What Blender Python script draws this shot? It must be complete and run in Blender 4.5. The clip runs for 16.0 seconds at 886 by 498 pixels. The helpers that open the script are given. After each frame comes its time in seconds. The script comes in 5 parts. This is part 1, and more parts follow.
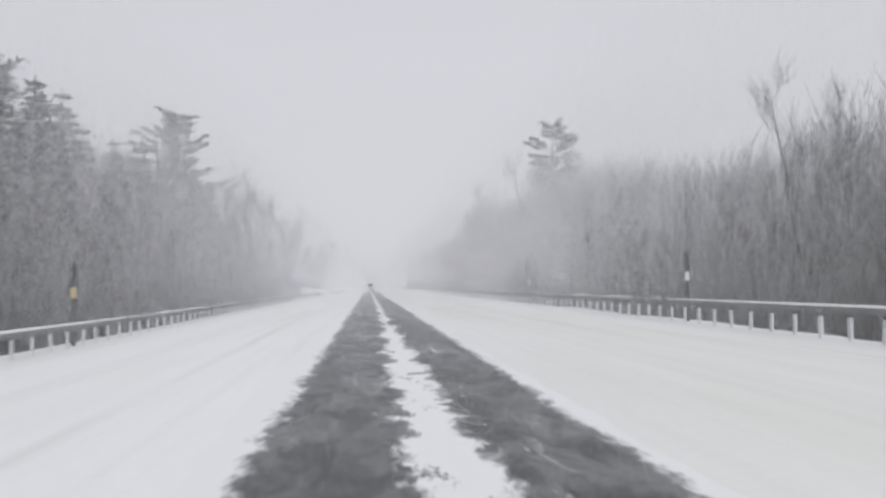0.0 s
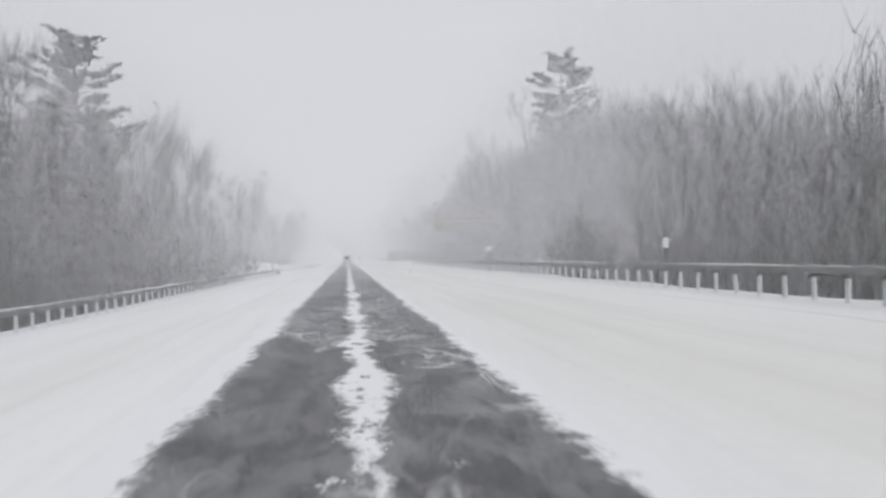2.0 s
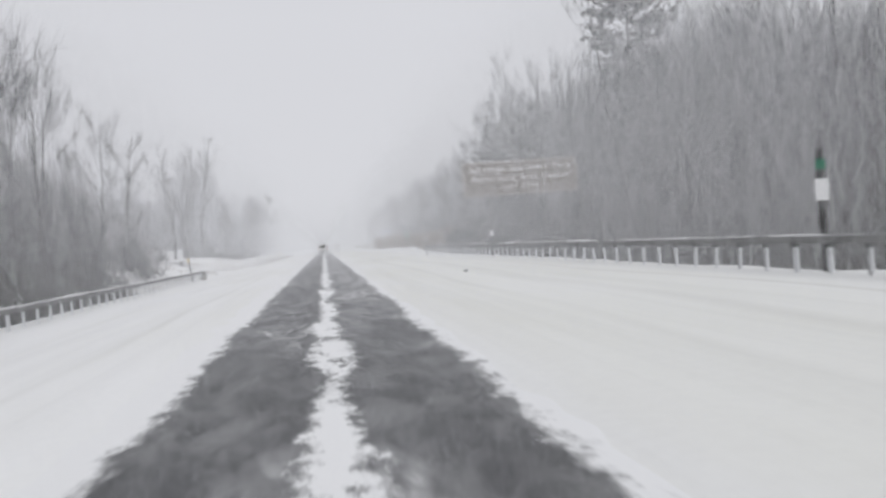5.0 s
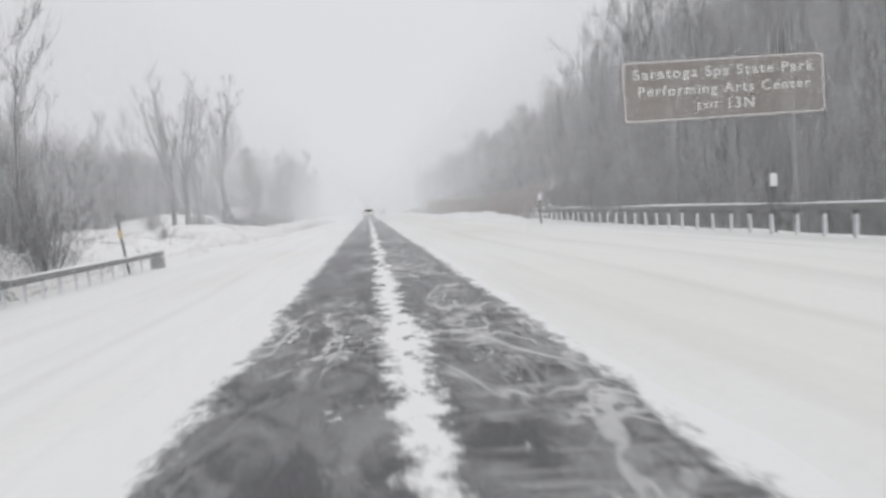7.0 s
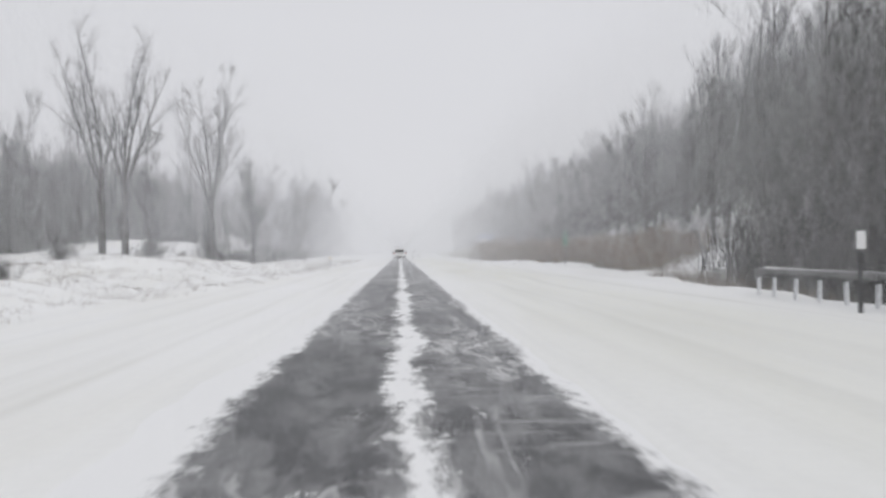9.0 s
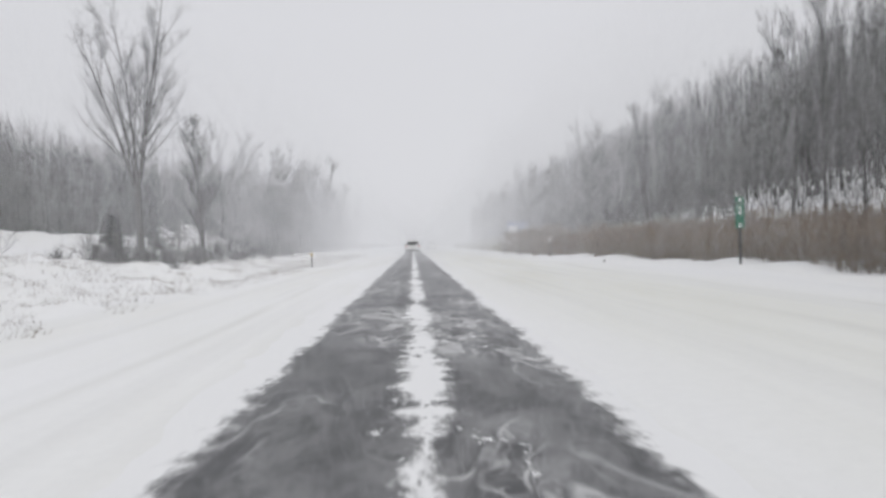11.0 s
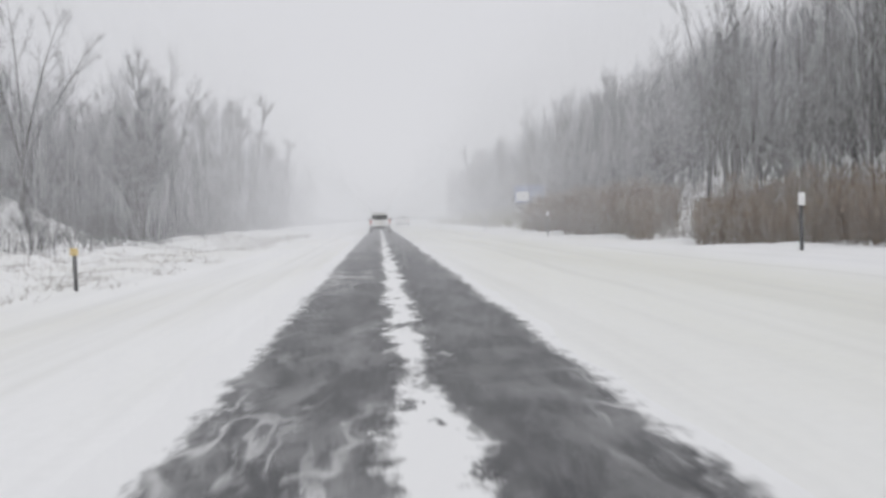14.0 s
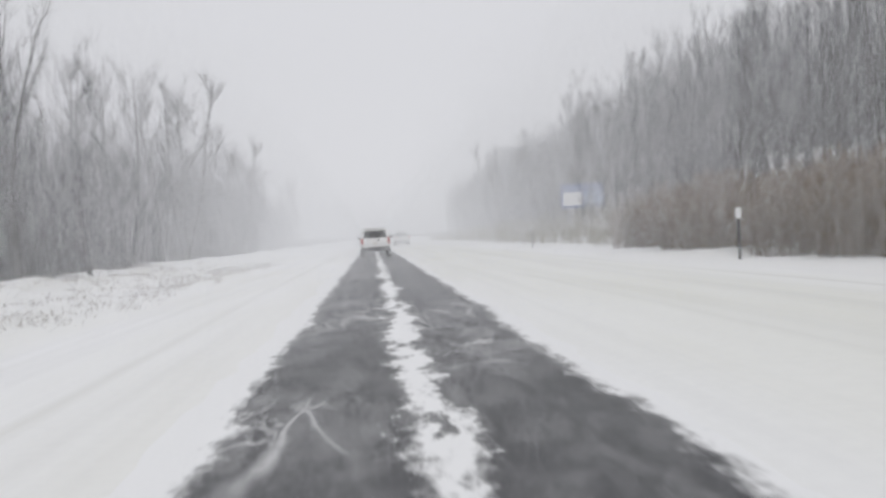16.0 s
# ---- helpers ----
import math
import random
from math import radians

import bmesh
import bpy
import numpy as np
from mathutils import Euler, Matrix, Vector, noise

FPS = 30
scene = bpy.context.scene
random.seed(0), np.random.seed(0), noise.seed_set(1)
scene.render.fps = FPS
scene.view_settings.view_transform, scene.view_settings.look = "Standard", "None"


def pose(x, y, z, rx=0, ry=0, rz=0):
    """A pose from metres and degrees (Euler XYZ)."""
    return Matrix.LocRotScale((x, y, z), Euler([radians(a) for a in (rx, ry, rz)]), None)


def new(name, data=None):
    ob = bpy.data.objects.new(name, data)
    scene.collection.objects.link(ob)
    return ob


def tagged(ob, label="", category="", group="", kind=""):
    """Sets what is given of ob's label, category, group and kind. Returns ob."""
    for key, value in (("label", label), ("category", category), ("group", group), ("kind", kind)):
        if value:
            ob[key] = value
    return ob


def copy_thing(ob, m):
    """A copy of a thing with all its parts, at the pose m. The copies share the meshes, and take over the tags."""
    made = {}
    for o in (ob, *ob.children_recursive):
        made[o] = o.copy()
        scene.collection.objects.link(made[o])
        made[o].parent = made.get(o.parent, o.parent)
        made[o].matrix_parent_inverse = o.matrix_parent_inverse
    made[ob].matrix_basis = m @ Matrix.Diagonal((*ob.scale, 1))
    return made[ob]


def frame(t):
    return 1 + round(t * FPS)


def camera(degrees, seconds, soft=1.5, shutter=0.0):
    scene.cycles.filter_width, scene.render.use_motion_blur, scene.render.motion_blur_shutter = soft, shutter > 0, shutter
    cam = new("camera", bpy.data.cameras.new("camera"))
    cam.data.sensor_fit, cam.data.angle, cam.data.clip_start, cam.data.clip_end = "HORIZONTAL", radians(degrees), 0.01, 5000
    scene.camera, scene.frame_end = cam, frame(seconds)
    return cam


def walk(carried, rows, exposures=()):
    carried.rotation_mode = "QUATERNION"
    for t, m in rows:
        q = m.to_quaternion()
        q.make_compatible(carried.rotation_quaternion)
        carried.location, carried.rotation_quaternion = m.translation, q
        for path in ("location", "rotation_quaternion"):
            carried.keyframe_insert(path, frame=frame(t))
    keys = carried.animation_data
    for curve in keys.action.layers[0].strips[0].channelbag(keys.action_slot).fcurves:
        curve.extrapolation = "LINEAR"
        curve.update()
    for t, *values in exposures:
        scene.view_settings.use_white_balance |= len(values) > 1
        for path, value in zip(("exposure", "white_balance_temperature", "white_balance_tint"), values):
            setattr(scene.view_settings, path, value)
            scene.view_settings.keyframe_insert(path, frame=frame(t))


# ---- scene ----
cam = camera(51.80, 16.0, soft=2.8, shutter=0.2)
PATH = [
    (0.0, pose(-0.361, -0.223, 1.150, 92.30, 0.29, -4.65)),
    (0.5, pose(-0.242, 5.601, 1.150, 92.58, 2.19, -7.37)),
    (1.0, pose(-0.134, 11.429, 1.150, 91.78, 1.97, -7.68)),
    (1.5, pose(-0.037, 17.255, 1.150, 91.23, 1.90, -6.31)),
    (2.0, pose(0.046, 23.065, 1.150, 90.39, 2.02, -6.01)),
    (2.5, pose(0.124, 28.853, 1.150, 89.87, 1.74, -5.49)),
    (3.0, pose(0.194, 34.632, 1.150, 89.75, 2.11, -5.83)),
    (3.5, pose(0.261, 40.411, 1.150, 89.84, 2.83, -6.26)),
    (6.0, pose(0.078, 69.345, 1.150, 87.94, 5.06, -7.48)),
    (6.5, pose(0.013, 74.942, 1.150, 86.94, 4.86, -6.52)),
    (7.0, pose(-0.038, 80.567, 1.150, 87.34, 4.04, -4.71)),
    (7.5, pose(-0.044, 86.233, 1.150, 87.72, 2.28, -1.82)),
    (8.0, pose(-0.016, 91.929, 1.150, 89.70, -0.37, -2.10)),
    (8.5, pose(0.046, 97.609, 1.150, 90.72, 0.47, -2.38)),
    (9.0, pose(0.100, 103.275, 1.150, 90.19, 0.52, -2.70)),
    (11.5, pose(0.113, 132.263, 1.150, 89.70, 1.43, -1.78)),
    (12.0, pose(0.049, 137.999, 1.150, 90.14, 2.53, -3.58)),
    (12.5, pose(-0.004, 143.740, 1.150, 89.99, 3.34, -3.63)),
    (13.0, pose(-0.040, 149.487, 1.150, 89.90, 3.32, -4.99)),
    (13.5, pose(-0.053, 155.242, 1.150, 89.30, 3.05, -5.02)),
    (14.0, pose(-0.060, 161.000, 1.150, 88.03, 1.89, -4.03)),
    (14.5, pose(-0.080, 166.757, 1.150, 89.50, 3.65, -5.32)),
    (15.0, pose(-0.116, 172.512, 1.150, 88.88, 3.95, -5.74)),
    (15.5, pose(-0.145, 178.264, 1.150, 88.76, 3.90, -5.66)),
    (16.0, pose(-0.148, 184.011, 1.150, 89.02, 3.70, -4.47)),
]
walk(cam, PATH, [(0.0, 0.06, 6380, 11), (3.0, 0.10, 6400, 11), (6.0, 0.11, 6440, 10), (7.0, 0.20, 6500, 10),
                 (8.0, 0.18, 6470, 10), (9.0, 0.14, 6460, 10), (16.0, 0.13, 6460, 10)])

# ---- world, sun ----
world = bpy.data.worlds.new("overcast")
scene.world = world
world.use_nodes = True
wn, wl = world.node_tree.nodes, world.node_tree.links
sky = wn.new("ShaderNodeTexSky")
sky.sky_type, sky.sun_disc = "NISHITA", False
sky.sun_elevation, sky.sun_rotation = radians(38), radians(200)
sky_grey = wn.new("ShaderNodeRGBToBW")
sky_mix = wn.new("ShaderNodeMix")
sky_mix.data_type = "RGBA"
sky_mix.inputs[0].default_value = 0.97
sky_mix.inputs[7].default_value = (0.95, 0.955, 1.0, 1)
wl.new(sky.outputs[0], sky_grey.inputs[0])
wl.new(sky_grey.outputs[0], sky_mix.inputs[6])
# an overcast sky is dimmer low down than overhead
sky_up = wn.new("ShaderNodeSeparateXYZ")
wl.new(wn.new("ShaderNodeTexCoord").outputs["Generated"], sky_up.inputs[0])
sky_dim = wn.new("ShaderNodeMapRange")
sky_dim.inputs[2].default_value, sky_dim.inputs[3].default_value = 0.24, 0.88
wl.new(sky_up.outputs[2], sky_dim.inputs[0])
sky_all = wn.new("ShaderNodeMix")
sky_all.data_type, sky_all.blend_type = "RGBA", "MULTIPLY"
sky_all.inputs[0].default_value = 1.0
wl.new(sky_mix.outputs[2], sky_all.inputs[6])
wl.new(sky_dim.outputs[0], sky_all.inputs[7])
wl.new(sky_all.outputs[2], wn["Background"].inputs[0])
wn["Background"].inputs[1].default_value = 0.61
sun_data = bpy.data.lights.new("sun", "SUN")
sun_data.energy, sun_data.angle, sun_data.color = 1.14, radians(40), (1.0, 0.98, 0.95)
sun_ob = new("sun", sun_data)
sun_ob.matrix_world = pose(0, 0, 60, 52, 0, 20)


# ---- helpers for shapes ----
def vnoise(x, y, seed=0):
    """Smooth value noise from -1 to 1 over two arrays."""
    x, y = np.asarray(x, float), np.asarray(y, float)
    xi, yi = np.floor(x), np.floor(y)
    fx, fy = x - xi, y - yi
    fx, fy = fx * fx * (3 - 2 * fx), fy * fy * (3 - 2 * fy)

    def lattice(a, b):
        v = np.sin(a * 127.1 + b * 311.7 + seed * 74.7) * 43758.5453
        return (v - np.floor(v)) * 2 - 1

    top = lattice(xi, yi) * (1 - fx) + lattice(xi + 1, yi) * fx
    low = lattice(xi, yi + 1) * (1 - fx) + lattice(xi + 1, yi + 1) * fx
    return top * (1 - fy) + low * fy


def sstep(a, b, v):
    k = np.clip((np.asarray(v, float) - a) / (b - a), 0, 1)
    return k * k * (3 - 2 * k)


def ground_z(x, y):
    """Height of the snow at a place, without the fine edges of the bared wheel band."""
    x, y = np.asarray(x, float), np.asarray(y, float)
    z = np.where(x > 1.4, (x - 1.4).clip(0, 6.2) * 0.033, (x + 1.1).clip(-6.2, 0) * 0.020)
    # behind the right rail: ditch and wood floor, sunk below the camera's sight line past the rail, then a wooded
    # hillside further on
    far_r = sstep(112, 140, y)
    ditch_r = -1.9 * sstep(7.7, 11.0, x) + (x - 20).clip(0, 60) * 0.05 + 5 * sstep(30, 70, x)
    hill_r = (x - 11).clip(0, 9) * 0.44 + (x - 20).clip(0, 40) * 0.30 + 0.12 * sstep(6.5, 9.0, x)
    hill_r = hill_r * (1 - 0.85 * sstep(270, 350, y))
    z = z + np.where(x > 7.5, ditch_r * (1 - far_r) + hill_r * far_r, 0)
    # behind the left rail: low wood floor, sunk below the camera's sight line past the rail, then a rough bank
    far_l = sstep(100, 108, y)
    low_l = -2.3 * sstep(6.9, 10.5, -x) + (-x - 14).clip(0, 60) * 0.03
    hump = 0.45 * np.exp(-((y - 111) / 9.0) ** 2) + 0.62 * np.exp(-((y - 150) / 15.0) ** 2)
    knoll = 1.3 * np.exp(-((y - 203) / 6.0) ** 2) * sstep(12.5, 15.5, -x)
    foot = 6.7 - 1.5 * sstep(119, 148, y)
    u = -x - foot
    bank_l = sstep(0.2, 1.0, u / (3.2 + 3.6 * sstep(119, 148, y))) * (0.34 + hump) + 0.12 * sstep(0.1, 0.6, u) + 1.7 * sstep(14.5, 19.0, -x) * (0.1 + 0.9 * sstep(150, 172, y)) + knoll + (-x - 20).clip(0, 60) * 0.03
    lumps = far_l * sstep(0.1, 2.0, u) * (0.16 * vnoise(x / 1.1, y / 1.6, 6) + 0.09 * vnoise(x / 0.45, y / 0.6, 7))
    z = z + np.where(x < 0, np.where(x < -6.7, low_l * (1 - far_l), 0) + bank_l * far_l + lumps, 0)
    rough = sstep(6.8, 9.5, np.abs(x))
    z = z + rough * (0.12 * vnoise(x / 2.3, y / 2.3, 3) + 0.05 * vnoise(x / 0.7, y / 0.7, 4))
    z = z + (1 - rough) * 0.012 * vnoise(x / 0.9, y / 6.0, 5) * sstep(1.6, 2.6, np.abs(x))
    z = z + sstep(4.0, 9.0, x) * sstep(135, 150, y) * (0.10 - 0.28 * sstep(165, 195, y))
    return z


def gz(x, y):
    return float(ground_z(np.array([x]), np.array([y]))[0])


def mesh_object(name, verts, faces, material, parent=None, label="", smooth=False):
    me = bpy.data.meshes.new(name)
    me.from_pydata([tuple(v) for v in verts], [], faces)
    me.materials.append(material)
    if smooth:
        me.polygons.foreach_set("use_smooth", [True] * len(me.polygons))
    me.update()
    ob = new(name, me)
    ob.parent = parent
    if label:
        ob["label"] = label
    return ob


def triangles(name, tri, material, parent=None):
    """A mesh of loose triangles from an array of shape (n, 3, 3)."""
    n = len(tri)
    me = bpy.data.meshes.new(name)
    me.vertices.add(n * 3)
    me.vertices.foreach_set("co", np.asarray(tri, np.float32).ravel())
    me.loops.add(n * 3)
    me.loops.foreach_set("vertex_index", np.arange(n * 3, dtype=np.int32))
    me.polygons.add(n)
    me.polygons.foreach_set("loop_start", np.arange(0, n * 3, 3, dtype=np.int32))
    me.materials.append(material)
    me.update(calc_edges=True)
    ob = new(name, me)
    ob.parent = parent
    return ob


def part(name, bm, material, parent, label="", smooth=False):
    me = bpy.data.meshes.new(name)
    bm.to_mesh(me)
    bm.free()
    me.materials.append(material)
    if smooth:
        me.polygons.foreach_set("use_smooth", [True] * len(me.polygons))
    ob = new(name, me)
    ob.parent = parent
    if label:
        ob["label"] = label
    return ob


def box_bm(sx, sy, sz, at=(0, 0, 0), bevel=0.0, segs=2):
    bm = bmesh.new()
    bmesh.ops.create_cube(bm, size=1, matrix=Matrix.Translation(at) @ Matrix.Diagonal((sx, sy, sz, 1)))
    if bevel:
        bmesh.ops.bevel(bm, geom=bm.edges[:], offset=bevel, segments=segs, affect="EDGES")
    return bm


def tube_bm(r, depth, at=(0, 0, 0), axis="z", sides=14, bevel=0.0):
    bm = bmesh.new()
    turn = {"z": Matrix.Identity(4), "x": Matrix.Rotation(radians(90), 4, "Y"), "y": Matrix.Rotation(radians(90), 4, "X")}[axis]
    bmesh.ops.create_cone(bm, cap_ends=True, segments=sides, radius1=r, radius2=r, depth=depth, matrix=Matrix.Translation(at) @ turn)
    if bevel:
        edges = [e for e in bm.edges if len(e.link_faces) == 2 and any(len(f.verts) > 4 for f in e.link_faces)]
        bmesh.ops.bevel(bm, geom=edges, offset=bevel, segments=2, affect="EDGES")
    return bm


def empty(name, at, rz=0.0):
    ob = new(name)
    ob.matrix_basis = pose(*at, 0, 0, rz)
    return ob


# ---- materials ----
def nodes_of(name):
    m = bpy.data.materials.new(name)
    m.use_nodes = True
    return m, m.node_tree.nodes, m.node_tree.links, m.node_tree.nodes["Principled BSDF"]


def noise_node(n, l, scale, detail=4.0, rough=0.55, stretch=(1, 1, 1), twist=0.0):
    co = n.new("ShaderNodeTexCoord")
    mp = n.new("ShaderNodeMapping")
    mp.inputs["Scale"].default_value = stretch
    l.new(co.outputs["Object"], mp.inputs[0])
    tx = n.new("ShaderNodeTexNoise")
    tx.inputs["Scale"].default_value, tx.inputs["Detail"].default_value, tx.inputs["Roughness"].default_value = scale, detail, rough
    tx.inputs["Distortion"].default_value = twist
    l.new(mp.outputs[0], tx.inputs[0])
    return tx.outputs[0]


def ramp(n, l, value, stops):
    r = n.new("ShaderNodeValToRGB")
    while len(r.color_ramp.elements) < len(stops):
        r.color_ramp.elements.new(0.5)
    for e, (p, c) in zip(r.color_ramp.elements, stops):
        e.position, e.color = p, (*c, 1) if len(c) == 3 else c
    l.new(value, r.inputs[0])
    return r.outputs[0]


def mixed(n, l, fac, a, b):
    m = n.new("ShaderNodeMix")
    m.data_type = "RGBA"
    for sock, v in ((m.inputs[0], fac), (m.inputs[6], a), (m.inputs[7], b)):
        if isinstance(v, (int, float)):
            sock.default_value = v
        elif isinstance(v, tuple):
            sock.default_value = (*v, 1)
        else:
            l.new(v, sock)
    return m.outputs[2]


def maths(n, l, op, a, b=0.0):
    m = n.new("ShaderNodeMath")
    m.operation = op
    m.use_clamp = op in ("MULTIPLY_ADD",)
    for sock, v in zip(m.inputs, (a, b)):
        if isinstance(v, (int, float)):
            sock.default_value = v
        else:
            l.new(v, sock)
    return m.outputs[0]


def bumped(n, l, bsdf, value, strength=0.3, distance=0.02):
    b = n.new("ShaderNodeBump")
    b.inputs["Strength"].default_value, b.inputs["Distance"].default_value = strength, distance
    l.new(value, b.inputs["Height"])
    l.new(b.outputs[0], bsdf.inputs["Normal"])


def make_plain(name, a, b, scale=6.0, rough=0.6, metal=0.0, bump=0.2, stretch=(1, 1, 1)):
    m, n, l, s = nodes_of(name)
    v = noise_node(n, l, scale, 5, 0.6, stretch)
    l.new(ramp(n, l, v, [(0.3, a), (0.7, b)]), s.inputs["Base Color"])
    s.inputs["Roughness"].default_value, s.inputs["Metallic"].default_value = rough, metal
    bumped(n, l, s, v, bump, 0.01)
    return m


def make_snow():
    m, n, l, s = nodes_of("snow")
    broad = noise_node(n, l, 0.35, 4, 0.6, (1.0, 0.12, 1.0))
    fine = noise_node(n, l, 9.0, 6, 0.7)
    base = ramp(n, l, broad, [(0.25, (0.80, 0.80, 0.77)), (0.5, (0.85, 0.855, 0.85)), (0.75, (0.88, 0.885, 0.90))])
    grit = ramp(n, l, fine, [(0.25, (0.92, 0.92, 0.92)), (0.6, (1, 1, 1))])
    mul = n.new("ShaderNodeMix")
    mul.data_type, mul.blend_type = "RGBA", "MULTIPLY"
    l.new(base, mul.inputs[6])
    streak = ramp(n, l, noise_node(n, l, 1.7, 4, 0.6, (1.0, 0.018, 1.0)), [(0.34, (0.90, 0.90, 0.90)), (0.52, (1, 1, 1))])
    l.new(mixed(n, l, 0.5, grit, streak), mul.inputs[7])
    mul.inputs[0].default_value = 0.9
    # sand and salt carried into the packed snow of the outer lane
    sep = n.new("ShaderNodeSeparateXYZ")
    l.new(n.new("ShaderNodeTexCoord").outputs["Object"], sep.inputs[0])
    stray = noise_node(n, l, 0.5, 4, 0.6, (1.0, 0.15, 1.0))
    off = maths(n, l, "ABSOLUTE", maths(n, l, "SUBTRACT", maths(n, l, "ADD", sep.outputs[0], maths(n, l, "MULTIPLY", stray, 1.6)), 5.0))
    warm = n.new("ShaderNodeMix")
    warm.data_type, warm.blend_type = "RGBA", "MULTIPLY"
    warm.inputs[0].default_value, warm.inputs[7].default_value = 1.0, (0.945, 0.945, 0.905, 1)
    l.new(mul.outputs[2], warm.inputs[6])
    tint = warm.outputs[2]
    lane = ramp(n, l, maths(n, l, "MULTIPLY", off, 0.2), [(0.25, (0.85, 0.85, 0.85)), (0.60, (0.0, 0.0, 0.0))])
    packed = mixed(n, l, lane, mul.outputs[2], tint)
    weave = maths(n, l, "MULTIPLY", maths(n, l, "SUBTRACT", noise_node(n, l, 0.06, 3, 0.5, (0.0, 1.0, 0.0)), 0.5), 0.8)
    across = maths(n, l, "ADD", sep.outputs[0], weave)
    for at, wide, deep in ((-2.75, 0.16, 0.5), (-4.3, 0.20, 0.25), (3.35, 0.20, 0.45), (4.75, 0.22, 0.5), (6.25, 0.12, 0.8)):
        gone = ramp(n, l, maths(n, l, "ABSOLUTE", maths(n, l, "SUBTRACT", across, at)), [(0.0, (deep, deep, deep)), (wide, (0.0, 0.0, 0.0))])
        faint = maths(n, l, "MULTIPLY", gone, ramp(n, l, noise_node(n, l, 0.8, 4, 0.6, (1.0, 0.10, 1.0)), [(0.40, (0.2, 0.2, 0.2)), (0.62, (1.0, 1.0, 1.0))]))
        packed = mixed(n, l, faint, packed, (0.66, 0.66, 0.63))

    # the floor of the woods: dimness among the trees painted dark over the snow, paler in patches
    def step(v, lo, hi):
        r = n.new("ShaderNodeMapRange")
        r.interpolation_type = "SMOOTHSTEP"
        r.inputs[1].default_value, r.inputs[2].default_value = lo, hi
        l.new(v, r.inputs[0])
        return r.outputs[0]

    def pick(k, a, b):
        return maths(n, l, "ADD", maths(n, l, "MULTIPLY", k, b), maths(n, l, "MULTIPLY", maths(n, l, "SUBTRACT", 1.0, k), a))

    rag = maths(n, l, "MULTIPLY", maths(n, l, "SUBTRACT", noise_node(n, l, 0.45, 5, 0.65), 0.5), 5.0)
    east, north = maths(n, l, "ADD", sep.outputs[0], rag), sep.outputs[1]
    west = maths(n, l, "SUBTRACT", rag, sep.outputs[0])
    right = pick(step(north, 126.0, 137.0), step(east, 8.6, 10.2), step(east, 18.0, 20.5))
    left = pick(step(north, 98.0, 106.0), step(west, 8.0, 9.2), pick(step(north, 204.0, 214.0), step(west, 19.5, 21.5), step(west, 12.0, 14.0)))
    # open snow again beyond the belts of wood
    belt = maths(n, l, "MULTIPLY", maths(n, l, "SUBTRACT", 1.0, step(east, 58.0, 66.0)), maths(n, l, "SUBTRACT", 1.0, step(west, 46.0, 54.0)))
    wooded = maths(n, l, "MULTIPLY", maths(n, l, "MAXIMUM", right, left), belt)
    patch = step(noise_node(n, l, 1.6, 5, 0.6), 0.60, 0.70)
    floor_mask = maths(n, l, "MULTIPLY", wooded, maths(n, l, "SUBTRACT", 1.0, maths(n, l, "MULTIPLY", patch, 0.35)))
    wood_dark = ramp(n, l, noise_node(n, l, 5.0, 6, 0.7), [(0.3, (0.045, 0.040, 0.037)), (0.7, (0.105, 0.095, 0.088))])
    l.new(mixed(n, l, floor_mask, packed, wood_dark), s.inputs["Base Color"])
    s.inputs["Roughness"].default_value = 0.75
    s.inputs["Specular IOR Level"].default_value = 0.25
    bumped(n, l, s, fine, 0.25, 0.03)
    return m


